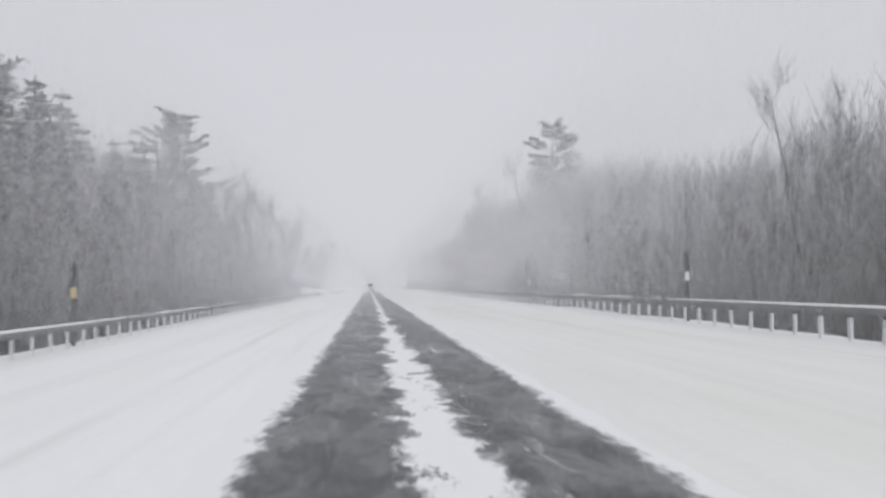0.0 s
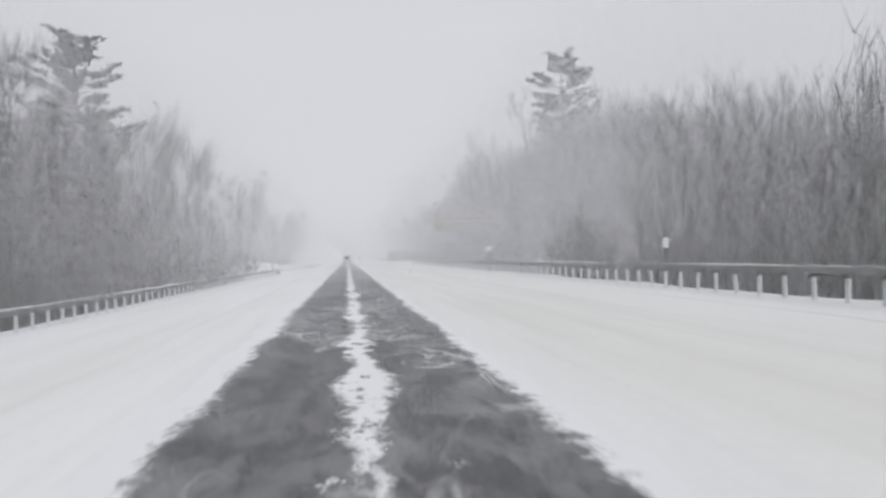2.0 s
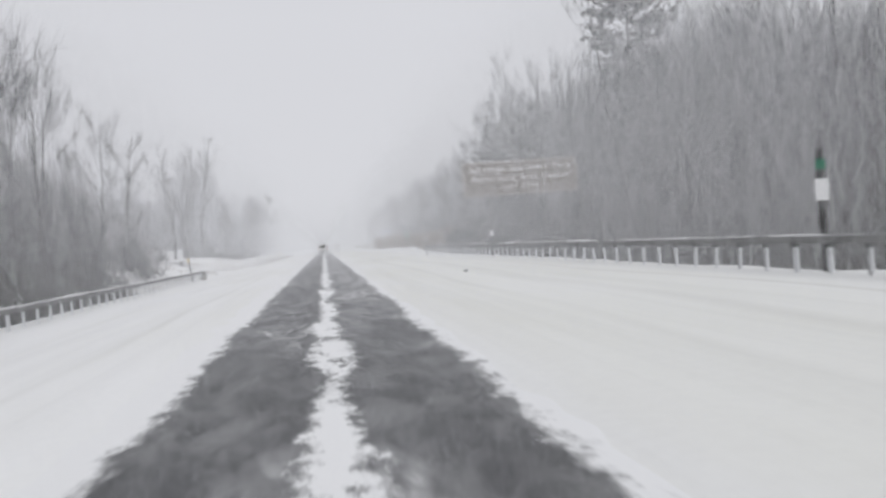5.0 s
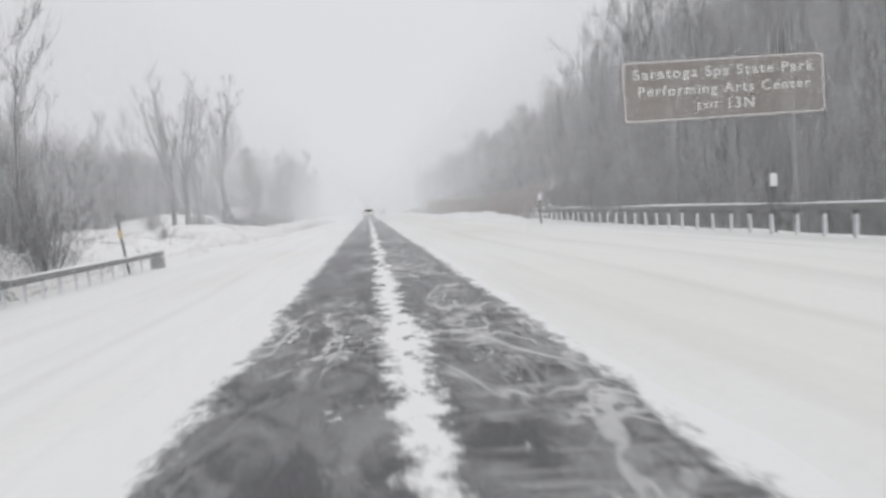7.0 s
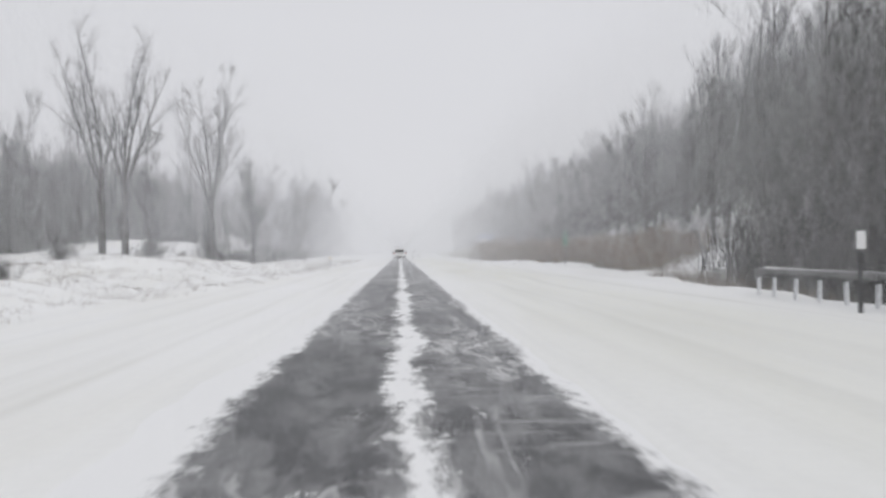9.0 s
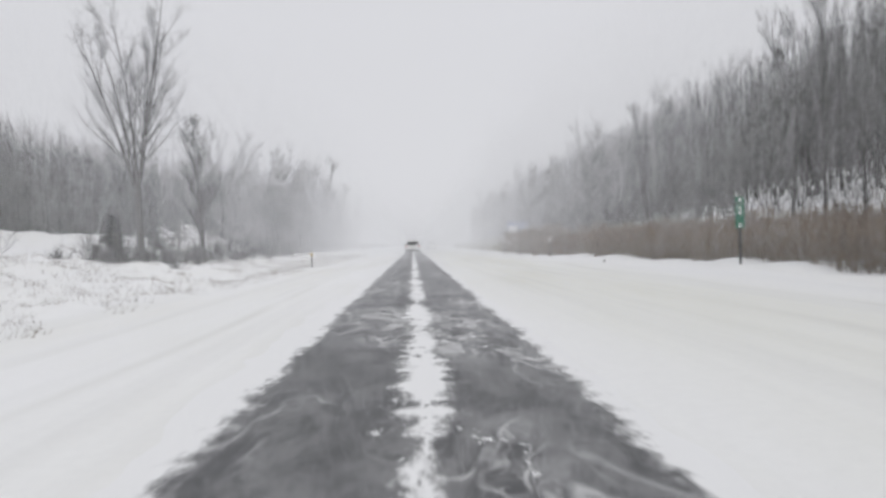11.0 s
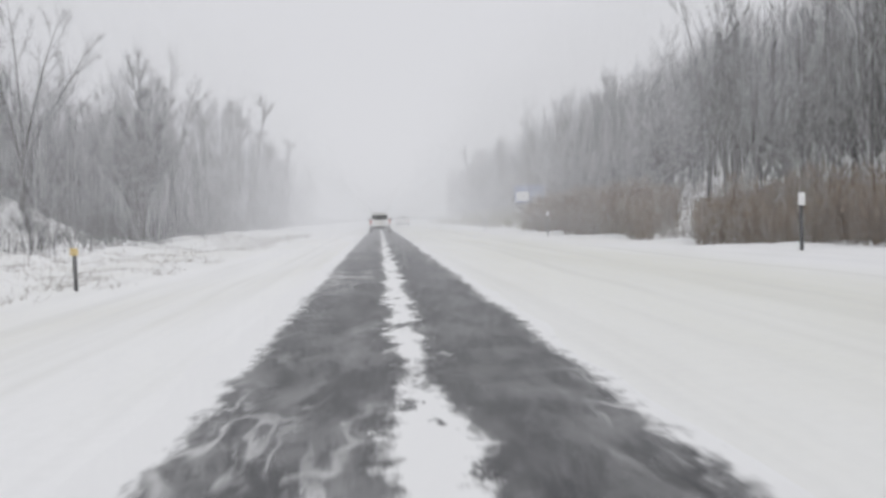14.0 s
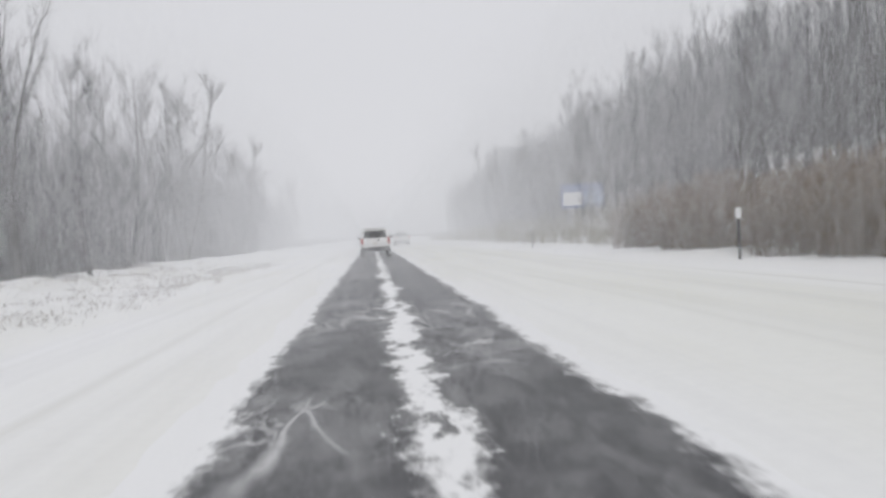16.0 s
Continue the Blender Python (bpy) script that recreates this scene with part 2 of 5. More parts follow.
def make_asphalt():
    """Asphalt under a film of snow: white along the rims and the crown between the wheels, wisps, veins and clots elsewhere."""
    m, n, l, s = nodes_of("asphalt")

    def op(kind, p, q=0.0):
        return maths(n, l, kind, p, q)

    def step(v, lo, hi, top=1.0):
        r = n.new("ShaderNodeMapRange")
        r.interpolation_type = "SMOOTHSTEP"
        r.inputs[1].default_value, r.inputs[2].default_value, r.inputs[3].default_value, r.inputs[4].default_value = lo, hi, 0.0, top
        l.new(v, r.inputs[0])
        return r.outputs[0]

    grain = noise_node(n, l, 140, 3, 0.6)
    tone = noise_node(n, l, 1.1, 5, 0.6, (1, 0.5, 1))
    dark = mixed(n, l, step(tone, 0.35, 0.7), (0.019, 0.020, 0.023), (0.040, 0.041, 0.046))
    sep = n.new("ShaderNodeSeparateXYZ")
    l.new(n.new("ShaderNodeTexCoord").outputs["Object"], sep.inputs[0])
    fray = op("SUBTRACT", noise_node(n, l, 6.0, 6, 0.70, (1.0, 0.40, 1.0)), 0.5)
    slow = op("SUBTRACT", noise_node(n, l, 0.22, 2, 0.5, (0.0, 1.0, 1.0)), 0.5)
    bend = op("SUBTRACT", noise_node(n, l, 1.7, 4, 0.6, (1.0, 0.35, 1.0)), 0.5)
    sway = op("ADD", sep.outputs[0], op("MULTIPLY", slow, 0.30))
    px = op("ADD", sway, op("ADD", op("MULTIPLY", fray, 0.55), op("MULTIPLY", bend, 0.32)))
    # some stretches are swept clean, in others the wind lays more snow
    north = sep.outputs[1]
    laid = op("ADD", op("MULTIPLY", op("MULTIPLY", step(north, 70, 80), op("SUBTRACT", 1.0, step(north, 112, 124))), 0.05),
              op("MULTIPLY", op("MULTIPLY", step(north, 128, 136), op("SUBTRACT", 1.0, step(north, 156, 166))), 0.04))
    laid = op("SUBTRACT", laid, step(north, 162, 172, 0.03))
    rims = step(op("SUBTRACT", op("ABSOLUTE", op("SUBTRACT", px, 0.14)), 1.26), -0.09, 0.11)
    girth = op("SUBTRACT", op("MULTIPLY", noise_node(n, l, 0.30, 4, 0.6, (0.0, 1.0, 1.0)), 0.75), 0.235)
    girth = op("ADD", girth, op("SUBTRACT", 0.10, step(north, 14, 28, 0.10)))
    broken = step(noise_node(n, l, 2.6, 5, 0.65, (1.0, 0.40, 1.0)), 0.36, 0.44)
    crown = op("MULTIPLY", step(op("SUBTRACT", girth, op("ABSOLUTE", op("SUBTRACT", px, 0.17))), -0.10, 0.07), broken)
    # wisps: nets of veins at three sizes, strong in some stretches and thin in others, and clots of snow caught in them
    drift = op("ADD", noise_node(n, l, 0.50, 3, 0.55, (1.0, 0.35, 1.0)), laid)
    smoke = noise_node(n, l, 2.6, 6, 0.64, (1.0, 0.34, 1.0), 0.4)

    def veins(scale, stretch, twist, width):
        v = noise_node(n, l, scale, 3, 0.50, (1.0, stretch, 1.0), twist)
        return op("SUBTRACT", 1.0, step(op("ABSOLUTE", op("SUBTRACT", v, 0.5)), 0.0, width))

    net = op("MAXIMUM", op("MULTIPLY", veins(0.95, 0.28, 0.6, 0.042), step(drift, 0.42, 0.62, 0.62)),
             op("MULTIPLY", veins(2.1, 0.29, 0.4, 0.050), step(drift, 0.49, 0.64, 0.66)))
    net = op("MAXIMUM", net, op("MULTIPLY", veins(4.0, 0.32, 0.3, 0.045), step(drift, 0.54, 0.66, 0.45)))
    net = op("MULTIPLY", net, step(smoke, 0.30, 0.54))
    # thin tongues that the cross wind draws over the right wheel's track
    tongue = op("SUBTRACT", 1.0, step(op("ABSOLUTE", op("SUBTRACT", noise_node(n, l, 1.6, 3, 0.55, (0.26, 0.9, 1.0)), 0.5)), 0.0, 0.050))
    tongue = op("MULTIPLY", op("MULTIPLY", tongue, step(px, 0.2, 0.6)), step(laid, 0.020, 0.05, 0.32))
    net = op("MAXIMUM", net, op("MULTIPLY", tongue, step(smoke, 0.34, 0.52)))
    veil = op("MULTIPLY", step(smoke, 0.38, 0.74), op("ADD", 0.14, step(drift, 0.36, 0.62, 0.20)))
    near_crown = op("SUBTRACT", 0.16, op("MULTIPLY", op("ABSOLUTE", op("SUBTRACT", px, 0.17)), 0.22))
    clots = op("MULTIPLY", step(noise_node(n, l, 3.8, 7, 0.72, (1.0, 0.40, 1.0)), 0.59, 0.64), step(op("ADD", op("ADD", drift, near_crown), op("MULTIPLY", bend, 0.4)), 0.52, 0.64, 0.9))
    film = op("MAXIMUM", op("MAXIMUM", rims, crown), op("MAXIMUM", op("MAXIMUM", net, veil), clots))
    worn = op("MULTIPLY", film, op("SUBTRACT", 1.0, op("MULTIPLY", step(smoke, 0.60, 0.80, 0.35), op("SUBTRACT", 1.0, rims))))
    l.new(mixed(n, l, worn, dark, (0.84, 0.845, 0.85)), s.inputs["Base Color"])
    l.new(ramp(n, l, film, [(0.1, (0.45, 0.45, 0.45)), (0.6, (0.85, 0.85, 0.85))]), s.inputs["Roughness"])
    bumped(n, l, s, op("ADD", grain, op("MULTIPLY", film, 2.0)), 0.25, 0.01)
    return m


def make_frosted(name, a, b, scale, frost=(0.75, 0.76, 0.78), amount=0.5, stretch=(1, 1, 0.25), facing=(0.0, -0.6, 0.8)):
    """Bark, steel or wood with wind-driven snow stuck to the sides that face up and into the wind."""
    m, n, l, s = nodes_of(name)
    v = noise_node(n, l, scale, 5, 0.65, stretch)
    base = ramp(n, l, v, [(0.3, a), (0.7, b)])
    geo = n.new("ShaderNodeNewGeometry")
    dot = n.new("ShaderNodeVectorMath")
    dot.operation = "DOT_PRODUCT"
    dot.inputs[1].default_value = facing
    l.new(geo.outputs["Normal"], dot.inputs[0])
    lump = noise_node(n, l, scale * 0.6, 4, 0.6)
    snow = maths(n, l, "ADD", dot.outputs["Value"], maths(n, l, "MULTIPLY", lump, 0.9))
    mask = ramp(n, l, snow, [(1.05 - amount * 0.6, (0, 0, 0)), (1.25 - amount * 0.6, (1, 1, 1))])
    l.new(mixed(n, l, mask, base, frost), s.inputs["Base Color"])
    s.inputs["Roughness"].default_value = 0.85
    s.inputs["Specular IOR Level"].default_value = 0.2
    bumped(n, l, s, v, 0.4, 0.02)
    return m


def make_island(name, a, b, rough=0.8):
    """Twigs, needles and stalks: every piece a shade of its own."""
    m, n, l, s = nodes_of(name)
    geo = n.new("ShaderNodeNewGeometry")
    l.new(ramp(n, l, geo.outputs["Random Per Island"], [(0.0, a), (1.0, b)]), s.inputs["Base Color"])
    s.inputs["Roughness"].default_value = rough
    s.inputs["Specular IOR Level"].default_value = 0.15
    return m


SNOW = make_snow()
ASPHALT = make_asphalt()
BARK = make_frosted("bark", (0.030, 0.027, 0.025), (0.072, 0.066, 0.062), 5.0, amount=-0.6)
TWIG = make_island("twig", (0.034, 0.032, 0.0315), (0.056, 0.053, 0.052))
NEEDLE = make_island("needle", (0.010, 0.014, 0.012), (0.042, 0.048, 0.045))
BRUSH = make_island("brush", (0.036, 0.034, 0.033), (0.052, 0.049, 0.048))
REED = make_island("reed", (0.13, 0.100, 0.074), (0.29, 0.235, 0.185))
WEED = make_island("olive_weed", (0.15, 0.14, 0.085), (0.27, 0.25, 0.17))
GRASS = make_island("dry_grass", (0.09, 0.075, 0.062), (0.30, 0.265, 0.23))
STEEL = make_frosted("weathered_steel", (0.13, 0.13, 0.132), (0.21, 0.208, 0.205), 3.0, amount=0.1, facing=(0, -0.25, 0.97))
POST = make_frosted("post_steel", (0.16, 0.16, 0.16), (0.30, 0.295, 0.29), 7.0, amount=1.2, facing=(0.0, -0.97, 0.1))
DARK = make_plain("dark_block", (0.025, 0.025, 0.027), (0.06, 0.06, 0.06), 12, 0.7)
STAKE = make_plain("stake_steel", (0.010, 0.010, 0.011), (0.028, 0.028, 0.028), 15, 0.6)
WHITE_PLATE = make_plain("white_reflector", (0.72, 0.73, 0.74), (0.84, 0.84, 0.84), 20, 0.35, bump=0.05)
YELLOW_PLATE = make_plain("yellow_reflector", (0.50, 0.37, 0.14), (0.66, 0.52, 0.26), 20, 0.4, bump=0.05)
BROWN = make_plain("brown_sheeting", (0.106, 0.077, 0.050), (0.150, 0.110, 0.075), 3, 0.5, bump=0.05)
LETTER = make_plain("pale_letter", (0.55, 0.54, 0.52), (0.72, 0.71, 0.69), 5, 0.5, bump=0.05)
GREEN = make_plain("green_sheeting", (0.01, 0.13, 0.075), (0.02, 0.19, 0.11), 10, 0.45, bump=0.05)
BLUE = make_plain("blue_sheeting", (0.03, 0.07, 0.22), (0.06, 0.11, 0.30), 4, 0.45, bump=0.05)
PALE_BLUE = make_plain("pale_blue_panel", (0.34, 0.43, 0.60), (0.42, 0.51, 0.66), 4, 0.5, bump=0.05)
SIGN_POST = make_frosted("sign_post_steel", (0.13, 0.13, 0.13), (0.22, 0.217, 0.214), 5.0, amount=-0.4)
PAINT = make_plain("white_car_paint", (0.62, 0.62, 0.62), (0.74, 0.74, 0.74), 2.5, 0.35, bump=0.03)
GLASS = make_plain("dark_glass", (0.045, 0.047, 0.05), (0.09, 0.092, 0.095), 3, 0.45, bump=0.02)
RUBBER = make_plain("rubber", (0.015, 0.015, 0.015), (0.05, 0.05, 0.05), 20, 0.8)
TRIM = make_plain("dark_trim", (0.03, 0.03, 0.032), (0.10, 0.10, 0.10), 6, 0.6)
TAIL = make_plain("tail_lamp", (0.32, 0.03, 0.025), (0.50, 0.08, 0.06), 12, 0.25, bump=0.02)
CONCRETE = make_frosted("concrete", (0.20, 0.198, 0.19), (0.34, 0.335, 0.325), 9.0, amount=-0.5, stretch=(1, 1, 1))
SPECK_DARK = make_plain("speck_surface", (0.05, 0.048, 0.045), (0.20, 0.195, 0.19), 30, 0.6)
# grey-white of the added threads; sets how bright the imitated haze looks
HAZE_THREAD, haze_n, haze_l, haze_s = nodes_of("haze_thread")
haze_s.inputs["Base Color"].default_value, haze_s.inputs["Roughness"].default_value = (0.79, 0.80, 0.825, 1), 0.9
haze_s.inputs["Specular IOR Level"].default_value = 0.0

# ---- ground and road ----
def axis_steps(spans):
    out = []
    for a, b, step in spans:
        out += list(np.arange(a, b - 1e-6, step))
    return np.array(out + [spans[-1][1]])


xs = axis_steps([(-400, -80, 40), (-80, -30, 5), (-30, -12, 1.0), (-12, -4.8, 0.3), (-4.8, -2, 0.4), (-2, -1.7, 0.1), (-1.7, -0.7, 0.05), (-0.7, -0.3, 0.1),
                 (-0.3, 0.65, 0.05), (0.65, 1.0, 0.1), (1.0, 2.0, 0.05), (2.0, 6.4, 0.2), (6.4, 8, 0.4), (8, 13, 0.4), (13, 30, 1.0), (30, 80, 5), (80, 400, 40)])
ys = axis_steps([(-200, -20, 30), (-20, 0, 2), (0, 240, 0.5), (240, 340, 2.0), (340, 1000, 60)])
gx, gy = np.meshgrid(xs, ys)
gzv = ground_z(gx, gy)
for rut, deep_rut in ((2.75, 0.032), (3.25, -0.016), (4.45, 0.036), (4.95, -0.016)):
    line = rut + 0.10 * vnoise(gy / 14, gy * 0, 17)
    gzv = gzv - deep_rut * np.exp(-((gx - line) / 0.22) ** 2) * (0.7 + 0.3 * vnoise(gy / 4, gy * 0, 18))
edge_l = -1.42 + 0.06 * vnoise(gy / 5, gy * 0, 11) + 0.05 * vnoise(gy / 0.8, gy * 0, 12) + 0.05 * vnoise(gx / 0.15, gy / 0.4, 13)
edge_r = 1.72 + 0.06 * vnoise(gy / 6, gy * 0, 14) + 0.06 * vnoise(gy / 0.9, gy * 0, 15) + 0.08 * vnoise(gx / 0.15, gy / 0.4, 16)
outside = np.maximum(edge_l - gx, gx - edge_r)
bank = np.clip(outside * 0.07, -0.03, 0.04)
gzv = gzv + np.maximum(bank, -0.03)
w = len(xs)
idx = np.arange(len(ys) * w).reshape(len(ys), w)
quads = np.stack([idx[:-1, :-1], idx[:-1, 1:], idx[1:, 1:], idx[1:, :-1]], -1).reshape(-1, 4)
ground_me = bpy.data.meshes.new("ground")
ground_me.vertices.add(gx.size)
ground_me.vertices.foreach_set("co", np.stack([gx, gy, gzv], -1).astype(np.float32).ravel())
ground_me.loops.add(quads.size)
ground_me.loops.foreach_set("vertex_index", quads.astype(np.int32).ravel())
ground_me.polygons.add(len(quads))
ground_me.polygons.foreach_set("loop_start", np.arange(0, quads.size, 4, dtype=np.int32))
ground_me.polygons.foreach_set("use_smooth", [True] * len(quads))
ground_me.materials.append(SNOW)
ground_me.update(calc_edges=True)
tagged(new("ground", ground_me), "wind-swept snow over highway lanes and banks, painted dark in the woods", "ground", kind="structure")

road_y = np.arange(-20, 345, 5.0)
road_v = [(x, y, 0.0) for y in road_y for x in (-1.75, 0.15, 2.05)]
road_f = [(i * 3 + j, i * 3 + j + 1, i * 3 + j + 4, i * 3 + j + 3) for i in range(len(road_y) - 1) for j in (0, 1)]
tagged(mesh_object("road", road_v, road_f, ASPHALT), "dark asphalt wheel band dusted with blown snow", "road", kind="structure")


# ---- guard rails ----
def guard_rail(x, y0, y1, top, side, label, depth=0.12, cap=0.08):
    """Box-beam rail on short posts; side is +1 where the posts stand to the right of the beam."""
    rail = empty("guard_rail", (x, y0, 0))
    tagged(rail, label, "guard rail")
    spacing, run = 0.953, y1 - y0
    pieces = int(run // 11.436)
    beam_len = run / pieces
    bm = box_bm(0.12, beam_len - 0.012, depth, (0, beam_len / 2, 0), 0.02)
    beam = part("beam", bm, STEEL, rail, "grey weathered steel box beam")
    beam.location = (0, 0, top - depth / 2)
    for i in range(1, pieces):
        b = beam.copy()
        scene.collection.objects.link(b)
        b.location = (0, i * beam_len, top - depth / 2)
    sleeve_bm = box_bm(0.135, 0.5, depth + 0.014, (0, 0, 0), 0.012)
    sleeve = part("splice_sleeve", sleeve_bm, STEEL, rail)
    sleeve.location = (0, beam_len, top - depth / 2)
    for i in range(2, pieces):
        b = sleeve.copy()
        scene.collection.objects.link(b)
        b.location = (0, i * beam_len, top - depth / 2)
    # a drift of snow along the top of the beam, uneven
    rng = np.random.default_rng(int(abs(x) * 10))
    cy = np.arange(0, run, 0.35)
    hgt = 0.022 * vnoise(cy / 2.3, cy * 0, 21) + 0.008
    v, f = [], []
    for i, (a, h) in enumerate(zip(cy, hgt)):
        v += [(-0.05, a, top - 0.012), (-0.03, a, top + h), (0.03, a, top + h), (0.05, a, top - 0.012)]
        if i:
            k = i * 4
            f += [(k - 4 + j, k - 3 + j, k + 1 + j, k + j) for j in range(3)]
    mesh_object("snow_cap", v, f, SNOW, rail, "thin line of snow on the beam", True)
    post_bm = box_bm(0.048, 0.012, 0.95, (0, -0.035, 0))
    for dims, at in (((0.048, 0.012, 0.95), (0, 0.035, 0)), ((0.012, 0.06, 0.95), (0, 0, 0))):
        bmesh.ops.create_cube(post_bm, size=1, matrix=Matrix.Translation(at) @ Matrix.Diagonal((*dims, 1)))
    post = part("post", post_bm, POST, rail)
    block = part("spacer_block", box_bm(cap * 0.95, 0.09, cap, (0, 0, 0), 0.01), DARK, post, "dark spacer block")
    block.location = (0, -0.002, 0.475 - cap / 2)
    n = int(run / spacing)
    for i in range(n + 1):
        py = 0.1 + i * spacing
        if py > run - 0.05:
            break
        px = side * 0.02
        loc = Vector((px, py, top - depth - 0.475 + 0.01))
        turn = Euler((rng.normal(0, 0.02), rng.normal(0, 0.03), rng.normal(0, 0.05)))
        if i == 0:
            a, c = post, block
        else:
            a, c = post.copy(), block.copy()
            scene.collection.objects.link(a)
            scene.collection.objects.link(c)
            c.parent = a
        a.location, a.rotation_euler = loc, turn
    return rail


right_rail = guard_rail(7.25, -14.0, 120.9, 0.79, 1, "grey box-beam guard rail on snow-plastered posts along the shoulder")
left_rail = guard_rail(-6.3, -14.0, 108.6, 0.42, -1, "grey box-beam guard rail on short posts beside the median", 0.135, 0.035)


def terminal(x, y, top, drop):
    """The turned-down end of a rail."""
    end = empty("rail_terminal", (x, y, 0))
    tagged(end, "turned-down grey steel end of the guard rail", "guard rail")
    v, f = [], []
    for i in range(7):
        k = i / 6
        z = top - 0.085 - drop * k * k
        for dx, dz in ((-0.065, -0.085), (0.065, -0.085), (0.065, 0.085), (-0.065, 0.085)):
            v.append((dx + 0.10 * k * k, 0.62 * k + 0.006, z + dz))
        if i:
            a = i * 4
            f += [(a - 4 + j, a - 4 + (j + 1) % 4, a + (j + 1) % 4, a + j) for j in range(4)]
    f += [(0, 1, 2, 3), (27, 26, 25, 24)]
    mesh_object("beam", v, f, STEEL, end)
    p = part("post", box_bm(0.06, 0.08, 0.8, (0, 0, -0.4), 0.008), POST, end)
    p.location = (0.02, 0.30, top - 0.17 - drop * 0.25)
    return end


terminal(7.25, 120.9, 0.79, 0.14)


def anchor_block(x, y, top):
    """A squat concrete block under the end of a rail, wider at the foot, with worn edges."""
    block = empty("anchor_block", (x, y, gz(x, y) - 0.12))
    tagged(block, "squat grey concrete anchor block under the median rail's end", "concrete block")
    h = top - gz(x, y) + 0.12
    bm = box_bm(0.32, 0.42, h, (0, 0, h / 2), 0.025, 2)
    for v in bm.verts:
        k = 1.0 + 0.14 * (1 - v.co.z / h)
        v.co.x, v.co.y = v.co.x * k + 0.006 * math.sin(31 * v.co.z), v.co.y * k
    part("block", bm, CONCRETE, block)
    part("cover_plate", box_bm(0.20, 0.34, 0.016, (0, 0, h + 0.006), 0.004, 1), STEEL, block, "grey steel plate")
    return block


anchor_block(-6.32, 108.05, 0.27)


# ---- delineators, stakes and signs ----
def rounded_panel(wd, ht, th, r, hole=None):
    bm = bmesh.new()
    pts = []
    for cx, cz, a0 in ((wd / 2 - r, ht / 2 - r, 0), (-wd / 2 + r, ht / 2 - r, 90), (-wd / 2 + r, -ht / 2 + r, 180), (wd / 2 - r, -ht / 2 + r, 270)):
        for k in range(6):
            a = radians(a0 + k * 18)
            pts.append((cx + r * math.cos(a), cz + r * math.sin(a)))
    front = [bm.verts.new((x, -th / 2, z)) for x, z in pts]
    back = [bm.verts.new((x, th / 2, z)) for x, z in pts]
    n = len(pts)
    if hole:
        k = 1 - hole * 2 / wd, 1 - hole * 2 / ht
        fi = [bm.verts.new((x * k[0], -th / 2, z * k[1])) for x, z in pts]
        bi = [bm.verts.new((x * k[0], th / 2, z * k[1])) for x, z in pts]
        for i in range(n):
            j = (i + 1) % n
            bm.faces.new((front[i], front[j], fi[j], fi[i]))
            bm.faces.new((back[j], back[i], bi[i], bi[j]))
            bm.faces.new((front[j], front[i], back[i], back[j]))
            bm.faces.new((fi[i], fi[j], bi[j], bi[i]))
    else:
        bm.faces.new(front)
        bm.faces.new(back[::-1])
        for i in range(n):
            j = (i + 1) % n
            bm.faces.new((front[j], front[i], back[i], back[j]))
    bmesh.ops.recalc_face_normals(bm, faces=bm.faces[:])
    return bm


def delineator(x, y, top, label, plate_mat, plate=(0.11, 0.22), above=0.0, lean=0.0, wide=0.06):
    """A thin steel stake with a reflector plate; above is how far the stake goes on over the plate."""
    base = gz(x, y)
    d = empty("delineator", (x, y, base - 0.15))
    d.rotation_euler = (0, lean, 0)
    tagged(d, label, "road marker")
    h = top - base + 0.15
    bm = box_bm(wide, 0.012, h, (0, 0, h / 2), 0.003, 1)
    bmesh.ops.create_cube(bm, size=1, matrix=Matrix.Translation((-wide / 2 + 0.004, 0.02, h / 2)) @ Matrix.Diagonal((0.008, 0.035, h, 1)))
    bmesh.ops.create_cube(bm, size=1, matrix=Matrix.Translation((wide / 2 - 0.004, 0.02, h / 2)) @ Matrix.Diagonal((0.008, 0.035, h, 1)))
    part("stake", bm, STAKE, d, "dark steel stake")
    pb = box_bm(plate[0], 0.01, plate[1], (0, -0.014, h - above - plate[1] / 2), 0.004, 1)
    part("reflector", pb, plate_mat, d, "pale reflector plate")
    return d


delineator(7.42, 21.6, 1.96, "tall dark steel snow stake with a white reflector", WHITE_PLATE, above=0.50, wide=0.09)
delineator(7.40, 43.55, 1.38, "short stake with a white reflector behind the rail", WHITE_PLATE, (0.14, 0.24))
marker = delineator(7.45, 70.4, 2.05, "tall stake with a white reflector and a small green plate", WHITE_PLATE, (0.22, 0.32), above=0.45, wide=0.09)
plate = part("plate", rounded_panel(0.17, 0.15, 0.008, 0.02), GREEN, marker, "small green plate")
plate.location = (0, -0.016, 2.05 - gz(7.45, 70.4) + 0.15 - 0.24)
delineator(7.40, 96.8, 1.34, "stake with a white reflector near the brown sign", WHITE_PLATE, (0.14, 0.24))
delineator(6.72, 116.1, 1.40, "stake with a white reflector by the rail end", WHITE_PLATE, (0.14, 0.26))
delineator(7.8, 177.5, 1.40, "stake with a white reflector standing in snow by reeds", WHITE_PLATE, (0.13, 0.24))
delineator(7.85, 203.4, 1.30, "stake with a white reflector standing in snow", WHITE_PLATE, (0.13, 0.24))
delineator(7.9, 229.5, 1.30, "stake with a white reflector deep in haze", WHITE_PLATE, (0.13, 0.24))
delineator(-6.5, 19.4, 1.67, "tall dark steel snow stake with a yellow reflector", YELLOW_PLATE, above=0.52, wide=0.09)
delineator(-6.5, 72.5, 0.92, "short stake with a yellow reflector behind the rail", YELLOW_PLATE, (0.10, 0.18))
